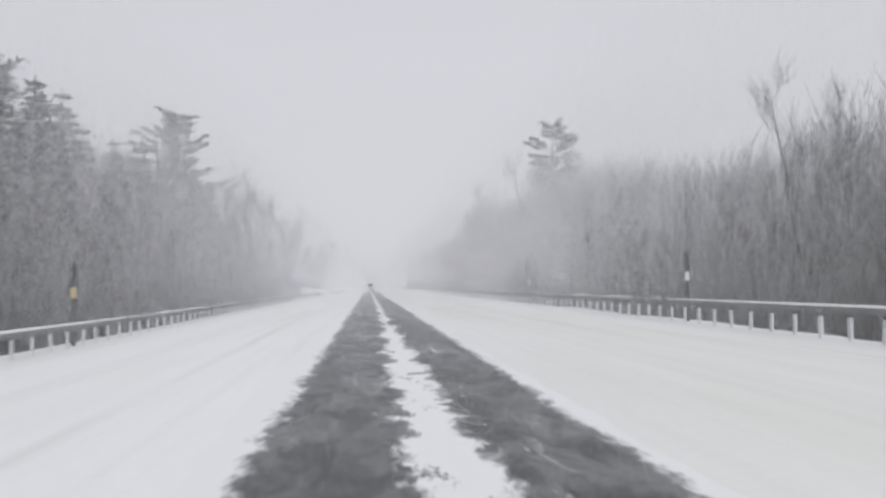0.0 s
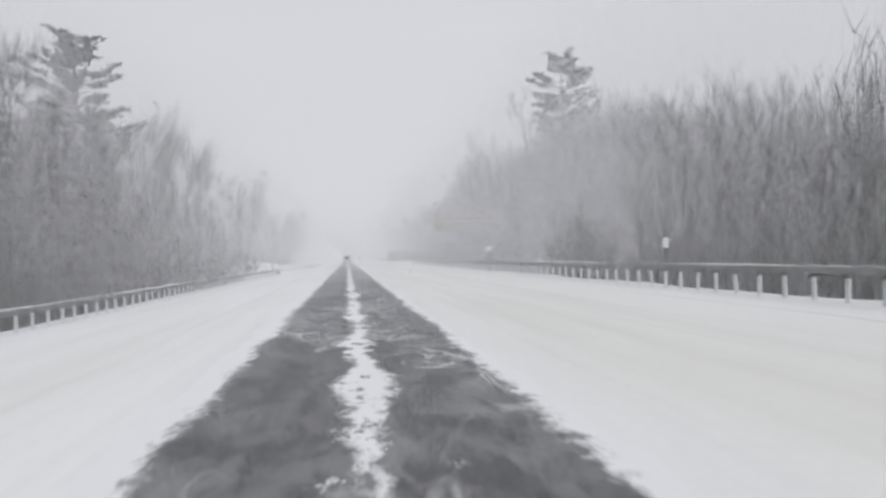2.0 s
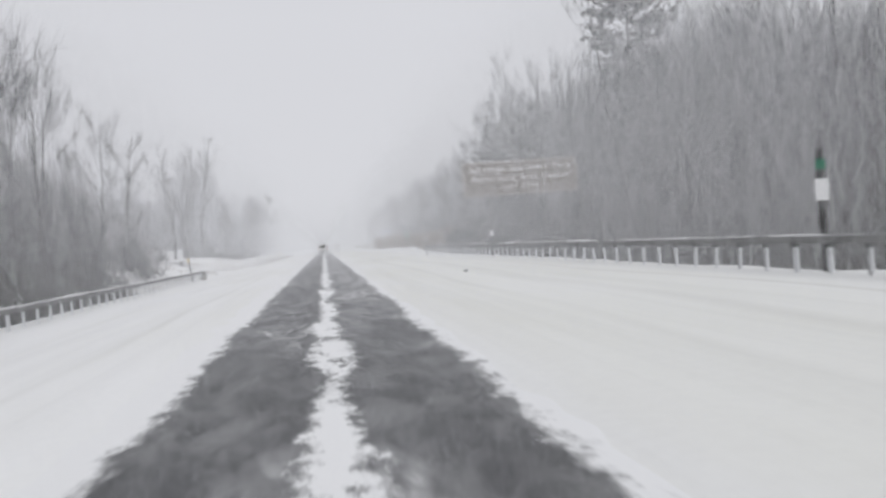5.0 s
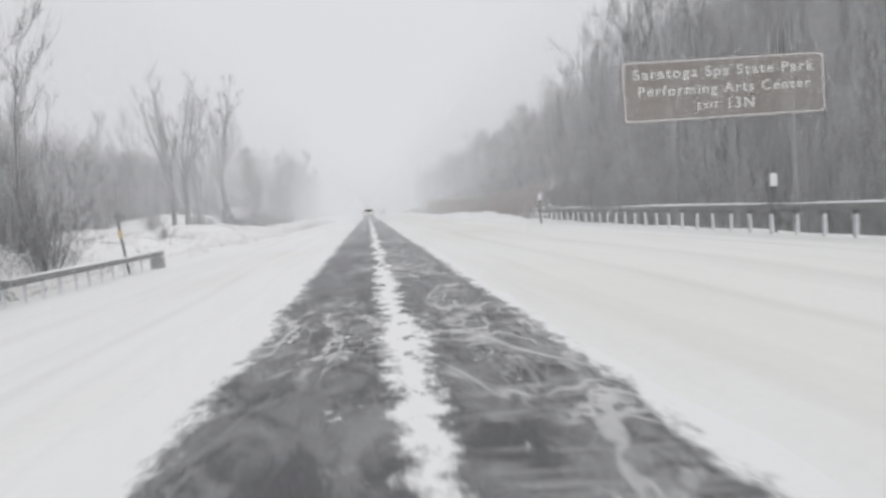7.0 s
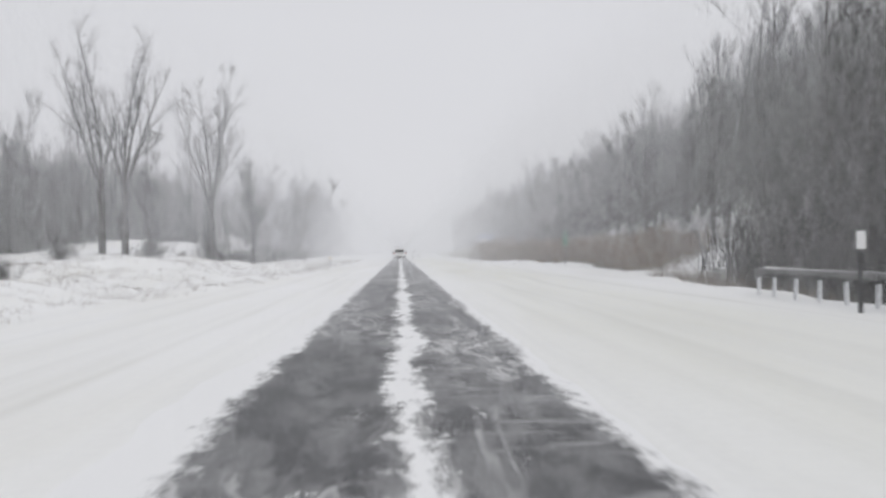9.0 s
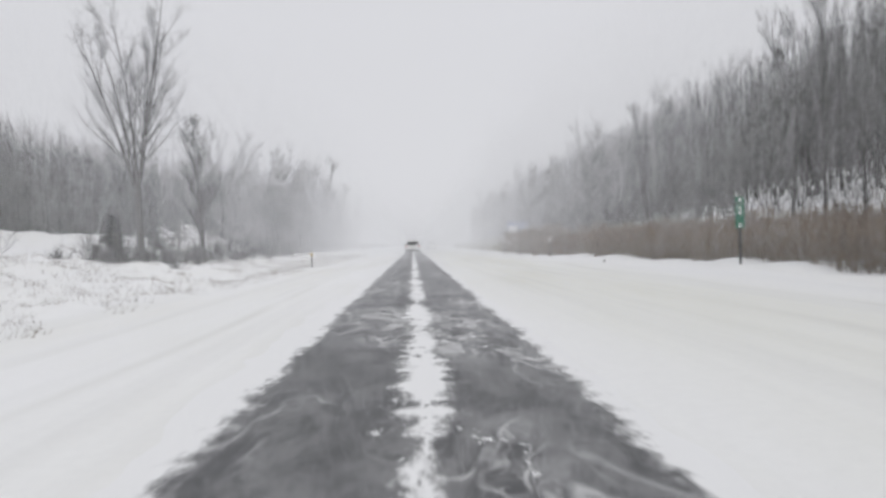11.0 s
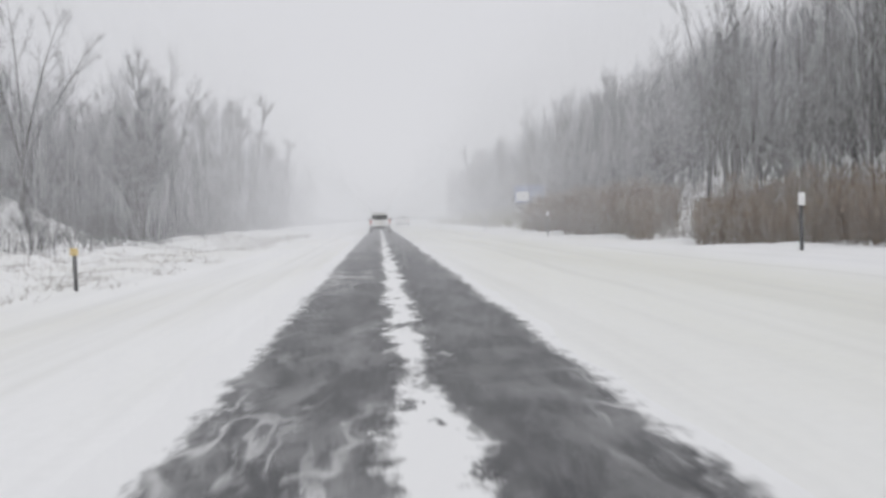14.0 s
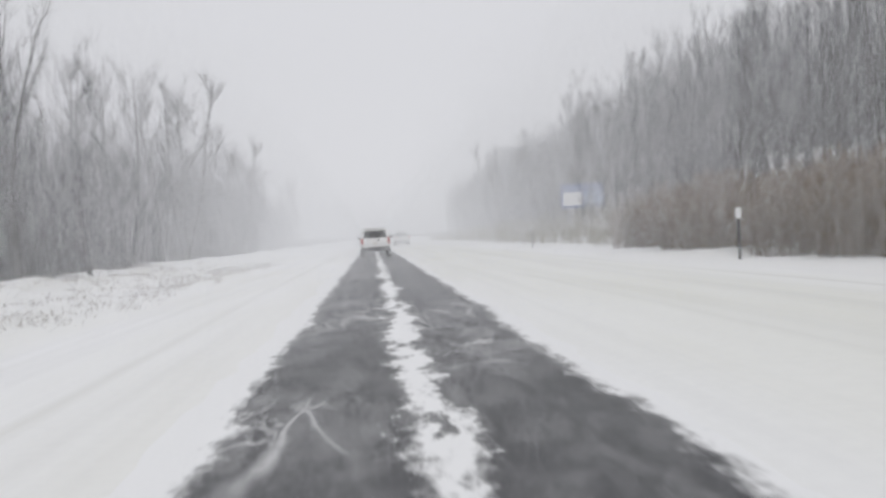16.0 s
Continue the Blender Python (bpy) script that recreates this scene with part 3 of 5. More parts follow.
delineator(-6.5, 105.6, 1.62, "leaning dark snow stake with a yellow reflector by the rail end", YELLOW_PLATE, above=0.48, lean=-0.13)
delineator(-5.6, 178.0, 0.82, "low stake with a pale orange reflector at the snowy bank", YELLOW_PLATE, (0.15, 0.14))


def broken_stake(x, y, height, lean):
    """The splintered stub of a snow stake, left leaning in the shoulder."""
    stub = empty("broken_stake", (x, y, gz(x, y) - 0.1))
    tagged(stub, "short dark broken stake leaning in the snowy shoulder", "road marker")
    bm = box_bm(0.05, 0.03, height + 0.1, (0, 0, (height + 0.1) / 2), 0.006, 1)
    for v in bm.verts:
        if v.co.z > height:
            v.co.z += 0.8 * v.co.x
    part("stub", bm, STAKE, stub)
    stub.rotation_euler = (0.05, lean, 0.2)
    return stub


def ice_clod(x, y, size, seed):
    """A flat dark lump in place of a small moving speck of unknown kind."""
    bm = bmesh.new()
    bmesh.ops.create_icosphere(bm, subdivisions=3, radius=1.0)
    for v in bm.verts:
        k = 1.0 + 0.30 * noise.noise(v.co * 1.7 + Vector((seed, 0, 0))) + 0.10 * noise.noise(v.co * 5.0)
        v.co = Vector((v.co.x * size * k, v.co.y * size * 0.8 * k, v.co.z * size * 0.45 * k))
    speck = empty("ice_clod", (x, y, gz(x, y) + 0.04))
    tagged(speck, "small dark lump in place of an unidentified moving speck", "ice")
    part("lump", bm, SPECK_DARK, speck, "", True)
    return speck


broken_stake(7.3, 161.0, 0.17, 0.35)
# speck of unknown kind, placed to fit one camera position
ice_clod(4.3, 84.6, 0.07, 3.0)


def letters(name, text, parent, width, height, at, material):
    """Raised lettering as a mesh, fitted to a width and a height, facing the traffic."""
    cu = bpy.data.curves.new(name, "FONT")
    cu.body, cu.align_x, cu.size, cu.extrude, cu.resolution_u = text, "CENTER", 1.0, 0.01, 3
    cu.space_character, cu.offset = 1.20, 0.022
    tmp = bpy.data.objects.new(name, cu)
    scene.collection.objects.link(tmp)
    bpy.context.view_layer.update()
    me = bpy.data.meshes.new_from_object(tmp.evaluated_get(bpy.context.evaluated_depsgraph_get()))
    bpy.data.objects.remove(tmp)
    co = np.zeros(len(me.vertices) * 3)
    me.vertices.foreach_get("co", co)
    co = co.reshape(-1, 3)
    co[:, 0] *= width / np.ptp(co[:, 0])
    co[:, 1] *= height / 0.72
    me.vertices.foreach_set("co", np.stack([co[:, 0], -co[:, 2] * 0.4, co[:, 1]], -1).ravel())
    # one piece a letter: join faces that share corners, then shapes that stand over one another (the dot of an i)
    root = list(range(len(me.vertices)))

    def find(i):
        while root[i] != i:
            root[i] = root[root[i]]
            i = root[i]
        return i

    faces = [tuple(p.vertices) for p in me.polygons]
    for f in faces:
        for v in f[1:]:
            root[find(v)] = find(f[0])
    co = np.zeros(len(me.vertices) * 3)
    me.vertices.foreach_get("co", co)
    co = co.reshape(-1, 3)
    isles = {}
    for f in faces:
        isles.setdefault(find(f[0]), []).append(f)
    spans = sorted(([co[list({v for f in fs for v in f}), 0].min(), co[list({v for f in fs for v in f}), 0].max(), fs] for fs in isles.values()), key=lambda s: s[0])
    glyphs = []
    for lo, hi, fs in spans:
        if glyphs and lo < glyphs[-1][1] - 0.3 * min(hi - lo, glyphs[-1][1] - glyphs[-1][0]):
            glyphs[-1][1], glyphs[-1][2] = max(hi, glyphs[-1][1]), glyphs[-1][2] + fs
        else:
            glyphs.append([lo, hi, list(fs)])
    bpy.data.meshes.remove(me)
    for lo, hi, fs in glyphs:
        ids = sorted({v for f in fs for v in f})
        back = {v: i for i, v in enumerate(ids)}
        mid = (lo + hi) / 2
        ob = mesh_object("letter", [(co[v][0] - mid, co[v][1], co[v][2]) for v in ids], [tuple(back[v] for v in f) for f in fs], material, parent)
        ob.location = (at[0] + mid, at[1], at[2])


guide = empty("guide_sign", (11.67, 109.3, 0))
tagged(guide, "brown guide sign with pale lettering on two steel posts", "road sign")
panel = part("panel", rounded_panel(6.74, 1.98, 0.04, 0.16), BROWN, guide, "brown sheeting")
panel.location = (0, 0, 4.34)
rim = part("border", rounded_panel(6.66, 1.90, 0.012, 0.14, 0.045), LETTER, panel, "pale border line")
rim.location = (0, -0.027, 0)
letters("lettering", "Saratoga Spa State Park", panel, 6.0, 0.33, (0.0, -0.024, 0.40), LETTER)
letters("lettering", "Performing Arts Center", panel, 5.72, 0.33, (0.0, -0.024, -0.15), LETTER)
letters("lettering", "EXIT", panel, 0.72, 0.23, (-0.58, -0.024, -0.66), LETTER)
letters("lettering", "13N", panel, 0.86, 0.36, (0.50, -0.024, -0.68), LETTER)
for px in (-1.80, 0.24, 2.27):
    b = gz(11.67 + px, 109.3) - 0.3
    pm = box_bm(0.11, 0.012, 5.2 - b, (0, -0.09, (5.2 - b) / 2))
    bmesh.ops.create_cube(pm, size=1, matrix=Matrix.Translation((0, 0.09, (5.2 - b) / 2)) @ Matrix.Diagonal((0.11, 0.012, 5.2 - b, 1)))
    bmesh.ops.create_cube(pm, size=1, matrix=Matrix.Translation((0, 0, (5.2 - b) / 2)) @ Matrix.Diagonal((0.012, 0.17, 5.2 - b, 1)))
    q = part("post", pm, SIGN_POST, guide, "grey steel I-beam post")
    q.location = (px, 0.125, b)
for pz in (3.65, 4.34, 5.03):
    q = part("crossbar", box_bm(6.3, 0.03, 0.07, (0, 0, 0), 0.005, 1), SIGN_POST, guide)
    q.location = (0, 0.031, pz)

mile = empty("mile_marker", (8.6, 149.9, gz(8.6, 149.9) - 0.1))
tagged(mile, "narrow green reference marker on a dark post before reeds", "road sign")
mb = box_bm(0.06, 0.04, 1.84, (0, 0, 0.92), 0.004, 1)
part("post", mb, STAKE, mile)
for mz, mh in ((1.80, 0.16), (1.37, 0.62)):
    p = part("plate", rounded_panel(0.24, mh, 0.008, 0.03), GREEN, mile, "green plate")
    p.location = (0, -0.026, mz)
    if mh > 0.5:
        letters("lettering", "2", p, 0.11, 0.2, (0, -0.006, 0.06), WHITE_PLATE)
        for bx in (-0.26, -0.19):
            q = part("bar", box_bm(0.11, 0.006, 0.035, (0, 0, 0)), WHITE_PLATE, p)
            q.location = (0, -0.007, bx)
    else:
        q = part("reflector", tube_bm(0.05, 0.008, (0, 0, 0), "y", 16), WHITE_PLATE, p)
        q.location = (0, -0.008, 0)

logo = empty("service_sign", (13.5, 241.75, 0))
tagged(logo, "blue service sign with two pale panels, faint in blowing snow", "road sign")
lp = part("panel", rounded_panel(2.85, 1.55, 0.04, 0.08), BLUE, logo, "blue sheeting")
lp.location = (0, 0, 3.0)
for lx, mat_, lw in ((-0.68, WHITE_PLATE, 1.22), (0.68, PALE_BLUE, 1.28)):
    q = part("logo_panel", rounded_panel(lw, 0.88, 0.012, 0.04), mat_, lp, "plain pale panel")
    q.location = (lx, -0.027, -0.18)
    q = part("bar", box_bm(0.95, 0.008, 0.13, (0, 0, 0)), PALE_BLUE, lp, "pale bar")
    q.location = (lx, -0.025, 0.52)
for px in (-0.9, 0.9):
    b = gz(13.5 + px, 241.75) - 0.3
    q = part("post", box_bm(0.1, 0.08, 3.7 - b, (0, 0, (3.7 - b) / 2), 0.006, 1), SIGN_POST, logo)
    q.location = (px, 0.062, b)


# ---- vehicles ----
def vehicle(x, y, label, paint):
    """A boxy sport-utility seen from behind, rear at y."""
    car = empty("car", (x, y, 0.0))
    tagged(car, label, "car")
    prof = [  # z, half width, rear inset, front inset
        (0.34, 0.84, 0.10, 0.20), (0.42, 0.90, 0.02, 0.08), (0.72, 0.94, 0.0, 0.0), (0.98, 0.93, 0.03, 0.06), (1.08, 0.90, 0.07, 0.9),
        (1.12, 0.88, 0.09, 1.25), (1.58, 0.76, 0.26, 1.95), (1.70, 0.70, 0.36, 2.1), (1.74, 0.60, 0.50, 2.3)]
    ln = 4.75
    v, f = [], []
    for z, hw, ri, fi in prof:
        r = 0.16 if z < 1.1 else 0.10
        ring = [(-hw + r, ri), (hw - r, ri), (hw, ri + r), (hw, ln - fi - r * 2), (hw - r * 2, ln - fi), (-hw + r * 2, ln - fi), (-hw, ln - fi - r * 2), (-hw, ri + r)]
        v += [(a, b, z) for a, b in ring]
    for i in range(len(prof) - 1):
        for j in range(8):
            f.append((i * 8 + j, i * 8 + (j + 1) % 8, i * 8 + 8 + (j + 1) % 8, i * 8 + 8 + j))
    f.append(tuple(range((len(prof) - 1) * 8, len(prof) * 8)))
    f.append(tuple(range(7, -1, -1)))
    body = mesh_object("body", v, f, paint, car, "", True)
    mod = body.modifiers.new("round", "BEVEL")
    mod.width, mod.segments, mod.limit_method, mod.angle_limit = 0.03, 2, "ANGLE", radians(25)

    def pane(name, quad, mat_, off, lbl, th=0.02):
        q = [Vector(p) for p in quad]
        nrm = (q[1] - q[0]).cross(q[3] - q[0]).normalized()
        bmn = bmesh.new()
        a = [bmn.verts.new(p + nrm * off) for p in q]
        b = [bmn.verts.new(p - nrm * th) for p in q]
        bmn.faces.new(a)
        bmn.faces.new(b[::-1])
        for i in range(4):
            bmn.faces.new((a[(i + 1) % 4], a[i], b[i], b[(i + 1) % 4]))
        bmesh.ops.recalc_face_normals(bmn, faces=bmn.faces[:])
        return part(name, bmn, mat_, car, lbl)

    pane("rear_window", [(-0.72, 0.099, 1.14), (0.72, 0.099, 1.14), (0.62, 0.254, 1.57), (-0.62, 0.254, 1.57)], GLASS, 0.016, "dark rear window")
    for s in (-1, 1):
        side = [(s * 0.885, 0.5, 1.15), (s * 0.885, 3.3, 1.15), (s * 0.765, 2.75, 1.56), (s * 0.765, 0.65, 1.56)]
        pane("side_window", side if s > 0 else side[::-1], GLASS, 0.008, "dark side window")
        t = part("tail_light", box_bm(0.15, 0.06, 0.36, (0, 0, 0), 0.02), TAIL, car, "red tail light")
        t.location = (s * 0.80, 0.035, 0.96)
        m = part("mirror", box_bm(0.19, 0.10, 0.15, (0, 0, 0), 0.03), TRIM, car, "dark door mirror")
        m.location = (s * 1.02, 3.15, 1.17)
        for wy in (0.85, 3.75):
            tyre = part("wheel", tube_bm(0.345, 0.23, (0, 0, 0), "x", 28, 0.03), RUBBER, car, "black tyre", False)
            tyre.location = (s * 0.80, wy, 0.345)
            hub = part("rim", tube_bm(0.21, 0.02, (0, 0, 0), "x", 20, 0.005), STEEL, tyre)
            hub.location = (s * 0.118, 0, 0)
    b = part("bumper", box_bm(1.78, 0.18, 0.24, (0, 0, 0), 0.05), TRIM, car, "dark rear bumper")
    b.location = (0, 0.02, 0.47)
    p = part("plate", box_bm(0.32, 0.012, 0.16, (0, 0, 0), 0.004, 1), LETTER, car, "blank pale plate")
    p.location = (0.0, -0.008, 0.80)
    e = part("emblem", tube_bm(0.06, 0.014, (0, 0, 0), "y", 16), TRIM, car)
    e.location = (0.18, 0.01, 0.98)
    c = part("spoiler", box_bm(1.2, 0.22, 0.035, (0, 0, 0), 0.012), paint, car)
    c.location = (0, 0.36, 1.70)
    w_ = part("wiper", box_bm(0.5, 0.015, 0.02, (0, 0, 0)), TRIM, car)
    w_.location = (0.1, 0.078, 1.17)
    return car


vehicle(0.05, 239.3, "white sport-utility car in the bared wheel band, rear view", PAINT)
vehicle(3.4, 292.0, "pale car far ahead, almost lost in snow", PAINT)


# ---- trees ----
def tube(v, f, pts, radii, sides):
    """Append a tapered tube along a line of points."""
    k0 = len(v)
    n = len(pts)
    for i in range(n):
        d = (pts[min(i + 1, n - 1)] - pts[max(i - 1, 0)])
        d = d / (np.linalg.norm(d) + 1e-9)
        a = np.cross(d, (0.31, 0.95, 0.05))
        a /= np.linalg.norm(a) + 1e-9
        b = np.cross(d, a)
        for j in range(sides):
            t = 2 * math.pi * j / sides
            v.append(tuple(pts[i] + radii[i] * (math.cos(t) * a + math.sin(t) * b)))
    for i in range(n - 1):
        for j in range(sides):
            p, q = k0 + i * sides, k0 + (i + 1) * sides
            f.append((p + j, p + (j + 1) % sides, q + (j + 1) % sides, q + j))


def wander(rng, p, d, length, steps, jitter, lift):
    pts = [np.array(p, float)]
    d = np.array(d, float)
    for _ in range(steps):
        d = d + rng.normal(0, jitter, 3) + np.array((0, 0, lift))
        d /= np.linalg.norm(d)
        pts.append(pts[-1] + d * length / steps)
    return pts, d


def unit(v):
    return v / (np.linalg.norm(v) + 1e-9)


def bare_tree(seed, height, fork, limbs, spread, girth, leaders=1, twig_w=0.012, dense=1.0, low=0.3):
    """A leafless tree: trunk and limbs in one mesh, branches and fine twigs in the crown."""
    rng = np.random.default_rng(seed)
    tv, tf, cv, cf, blades = [], [], [], [], []
    base = np.array((0, 0, -0.4))
    stems = []
    if leaders == 1:
        pts, _ = wander(rng, base, (rng.normal(0, 0.03), rng.normal(0, 0.03), 1), height * 0.92 + 0.4, 9, 0.035, 0.03)
        rad = [girth * (1 - 0.93 * (i / 9) ** 0.85) * (1.25 if i == 0 else 1) for i in range(10)]
        tube(tv, tf, pts, rad, 7)
        stems.append((pts, rad, fork / height))
    else:
        pts, d = wander(rng, base, (0, 0, 1), fork + 0.4, 4, 0.02, 0.02)
        tube(tv, tf, pts, [girth * (1.25, 1.0, 0.93, 0.9, 0.86)[i] for i in range(5)], 8)
        for k in range(leaders):
            a = 2 * math.pi * (k + rng.uniform(-0.2, 0.2)) / leaders
            out = spread * rng.uniform(0.45, 1.0) if k else spread * 0.15
            lp, _ = wander(rng, pts[-1], unit(np.array((math.cos(a) * out, math.sin(a) * out, 1.0))), (height - fork) * (rng.uniform(0.70, 0.92) if k else 1.0), 7, 0.04, 0.015)
            lr = [girth * 0.55 * (1 - 0.92 * i / 7) for i in range(8)]
            tube(tv, tf, lp, lr, 5)
            stems.append((lp, lr, 0.12))

    def twigs(p, d, length, count):
        for _ in range(int(count * 1.3)):
            q = unit(d + rng.normal(0, 0.42, 3) + np.array((0, 0, 0.25)))
            l = length * rng.uniform(0.8, 2.0)
            o = p + d * length * rng.uniform(-0.7, 0.5) + rng.normal(0, 0.09, 3)
            s = unit(np.cross(q, rng.normal(0, 1, 3))) * twig_w * rng.uniform(0.5, 1.1)
            blades.append((o - s, o + s, o + q * l))

    for pts, rad, start in stems:
        n = len(pts) - 1
        for k in range(limbs):
            u = start + (0.97 - start) * ((k + rng.uniform(0, 0.9)) / limbs)
            i = min(int(u * n), n - 1)
            p = pts[i] + (pts[i + 1] - pts[i]) * (u * n - i)
            r = rad[i] * 0.48
            up = unit(pts[i + 1] - pts[i])
            a = rng.uniform(0, 2 * math.pi)
            d = unit(np.array((math.cos(a), math.sin(a), 0)) * spread * 1.15 + up * rng.uniform(0.6, 1.1))
            ln = height * (0.34 if leaders == 1 else 0.26) * (1.15 - 0.75 * u) * rng.uniform(0.7, 1.2) * (0.6 + spread * 0.6)
            bp, bd = wander(rng, p, d, ln, 5, 0.07, 0.07)
            tube(cv, cf, bp, [max(r * (1 - 0.85 * j / 5), 0.009) for j in range(6)], 4)
            for m in range(int(6 * dense) + 2):
                w_ = rng.uniform(0.25, 1.0)
                j = min(int(w_ * 5), 4)
                q = bp[j] + (bp[j + 1] - bp[j]) * (w_ * 5 - j)
                sd = unit(unit(bp[j + 1] - bp[j]) + rng.normal(0, 0.5, 3))
                sl = ln * 0.42 * rng.uniform(0.5, 1.1) * (1.2 - 0.5 * w_)
                sp, sdir = wander(rng, q, sd, sl, 3, 0.10, 0.08)
                tube(cv, cf, sp, [max(r * 0.4 * (1 - 0.7 * h / 3), 0.007) for h in range(4)], 3)
                for h in range(1, 4):
                    twigs(sp[h], sdir, sl * 0.6, int(3 * dense) + 1)
            twigs(bp[-1], bd, ln * 0.25, 5)
        twigs(pts[-1], np.array((0, 0, 1.0)), height * 0.07, 12)
    if leaders == 1 and low < 1:
        for _ in range(int(14 * dense)):
            z = rng.uniform(low * 0.3, 0.9) * fork
            a = rng.uniform(0, 6.28)
            twigs(np.array((0, 0, z)), np.array((math.cos(a), math.sin(a), 0.4)), rng.uniform(0.4, 1.1), 2)
    k0 = len(cv)
    for i, t3 in enumerate(blades):
        cv += [tuple(p) for p in t3]
        cf.append((k0 + i * 3, k0 + i * 3 + 1, k0 + i * 3 + 2))
    return (tv, tf), (cv, cf)


def wood_form(seed, height, fork, limbs, girth, crown, rise=0.75, leaders=1, fine=56, twig_w=0.0075):
    """A leafless wood tree: slim stems, limbs filling a rounded crown, and a haze of fine twigs on them."""
    rng = np.random.default_rng(seed)
    tv, tf, cv, cf = [], [], [], []
    extra = []
    for k in range(leaders):
        lean = rng.normal(0, 0.05, 2) + (0 if leaders == 1 else (k - 0.5 * (leaders - 1)) * 0.20)
        pts, _ = wander(rng, (k * 0.12, 0, -0.5), (lean[0], lean[1] * 0.6, 1), height * (0.9 - 0.1 * k) + 0.5, 7, 0.05, 0.04)
        rad = [girth * (1 - 0.95 * (i / 7) ** 0.8) + 0.006 for i in range(8)]
        rad[0] *= 1.3
        tube(tv, tf, pts, rad, 6)
        n = limbs // leaders
        for m in range(n):
            w = (m + rng.uniform(0, 0.9)) / n
            u = fork / height + (0.98 - fork / height) * w
            i = min(int(u * 7), 6)
            p = pts[i] + (pts[i + 1] - pts[i]) * (u * 7 - i)
            a = rng.uniform(0, 6.283)
            ln = crown * (0.35 + 0.65 * math.sin(math.pi * min(0.15 + 0.75 * w, 1.0))) * rng.uniform(0.65, 1.3)
            bp, bd = wander(rng, p, unit(np.array((math.cos(a), math.sin(a), rise * rng.uniform(0.9, 2.2)))), ln, 3, 0.10, 0.14)
            r = max(rad[i] * 0.4, 0.012)
            tube(cv, cf, bp, [r, r * 0.65, r * 0.36, 0.005], 3)
            bp = np.array(bp)
            # secondary branches, then fine twigs along limbs and branches
            t = rng.uniform(0.2, 0.98, 5) * 3
            j = np.minimum(t.astype(int), 2)
            o = bp[j] + (bp[j + 1] - bp[j]) * (t - j)[:, None]
            d = bd * 0.7 + rng.normal(0, 0.40, (5, 3)) + np.array((0, 0, 0.50))
            d /= np.linalg.norm(d, axis=1)[:, None]
            e = o + d * (ln * rng.uniform(0.3, 0.65, 5))[:, None]
            sd = np.cross(d, rng.normal(0, 1, (5, 3)))
            sd *= (r * 0.38 / (np.linalg.norm(sd, axis=1) + 1e-9))[:, None]
            extra.append(np.stack([o - sd, o + sd, e], 1))
            h = rng.integers(0, 6, fine)
            oo, ee = np.vstack([o, bp[1:2]]), np.vstack([e, bp[3:4]])
            q = oo[h] + (ee[h] - oo[h]) * rng.uniform(0, 1.0, fine)[:, None] + rng.normal(0, 0.06, (fine, 3))
            d = unit(bd) * 0.45 + rng.normal(0, 0.30, (fine, 3)) + np.array((0, 0, 0.62))
            d /= np.linalg.norm(d, axis=1)[:, None]
            sd = np.cross(d, rng.normal(0, 1, (fine, 3)))
            sd *= (twig_w * rng.uniform(0.5, 1.3, fine) / (np.linalg.norm(sd, axis=1) + 1e-9))[:, None]
            extra.append(np.stack([q - sd, q + sd, q + d * rng.uniform(0.4, 1.3, fine)[:, None]], 1))
    blades = np.concatenate(extra).reshape(-1, 3)
    k0 = len(cv)
    cv += [tuple(p) for p in blades]
    cf += [(k0 + i, k0 + i + 1, k0 + i + 2) for i in range(0, len(blades), 3)]
    return (tv, tf), (cv, cf)


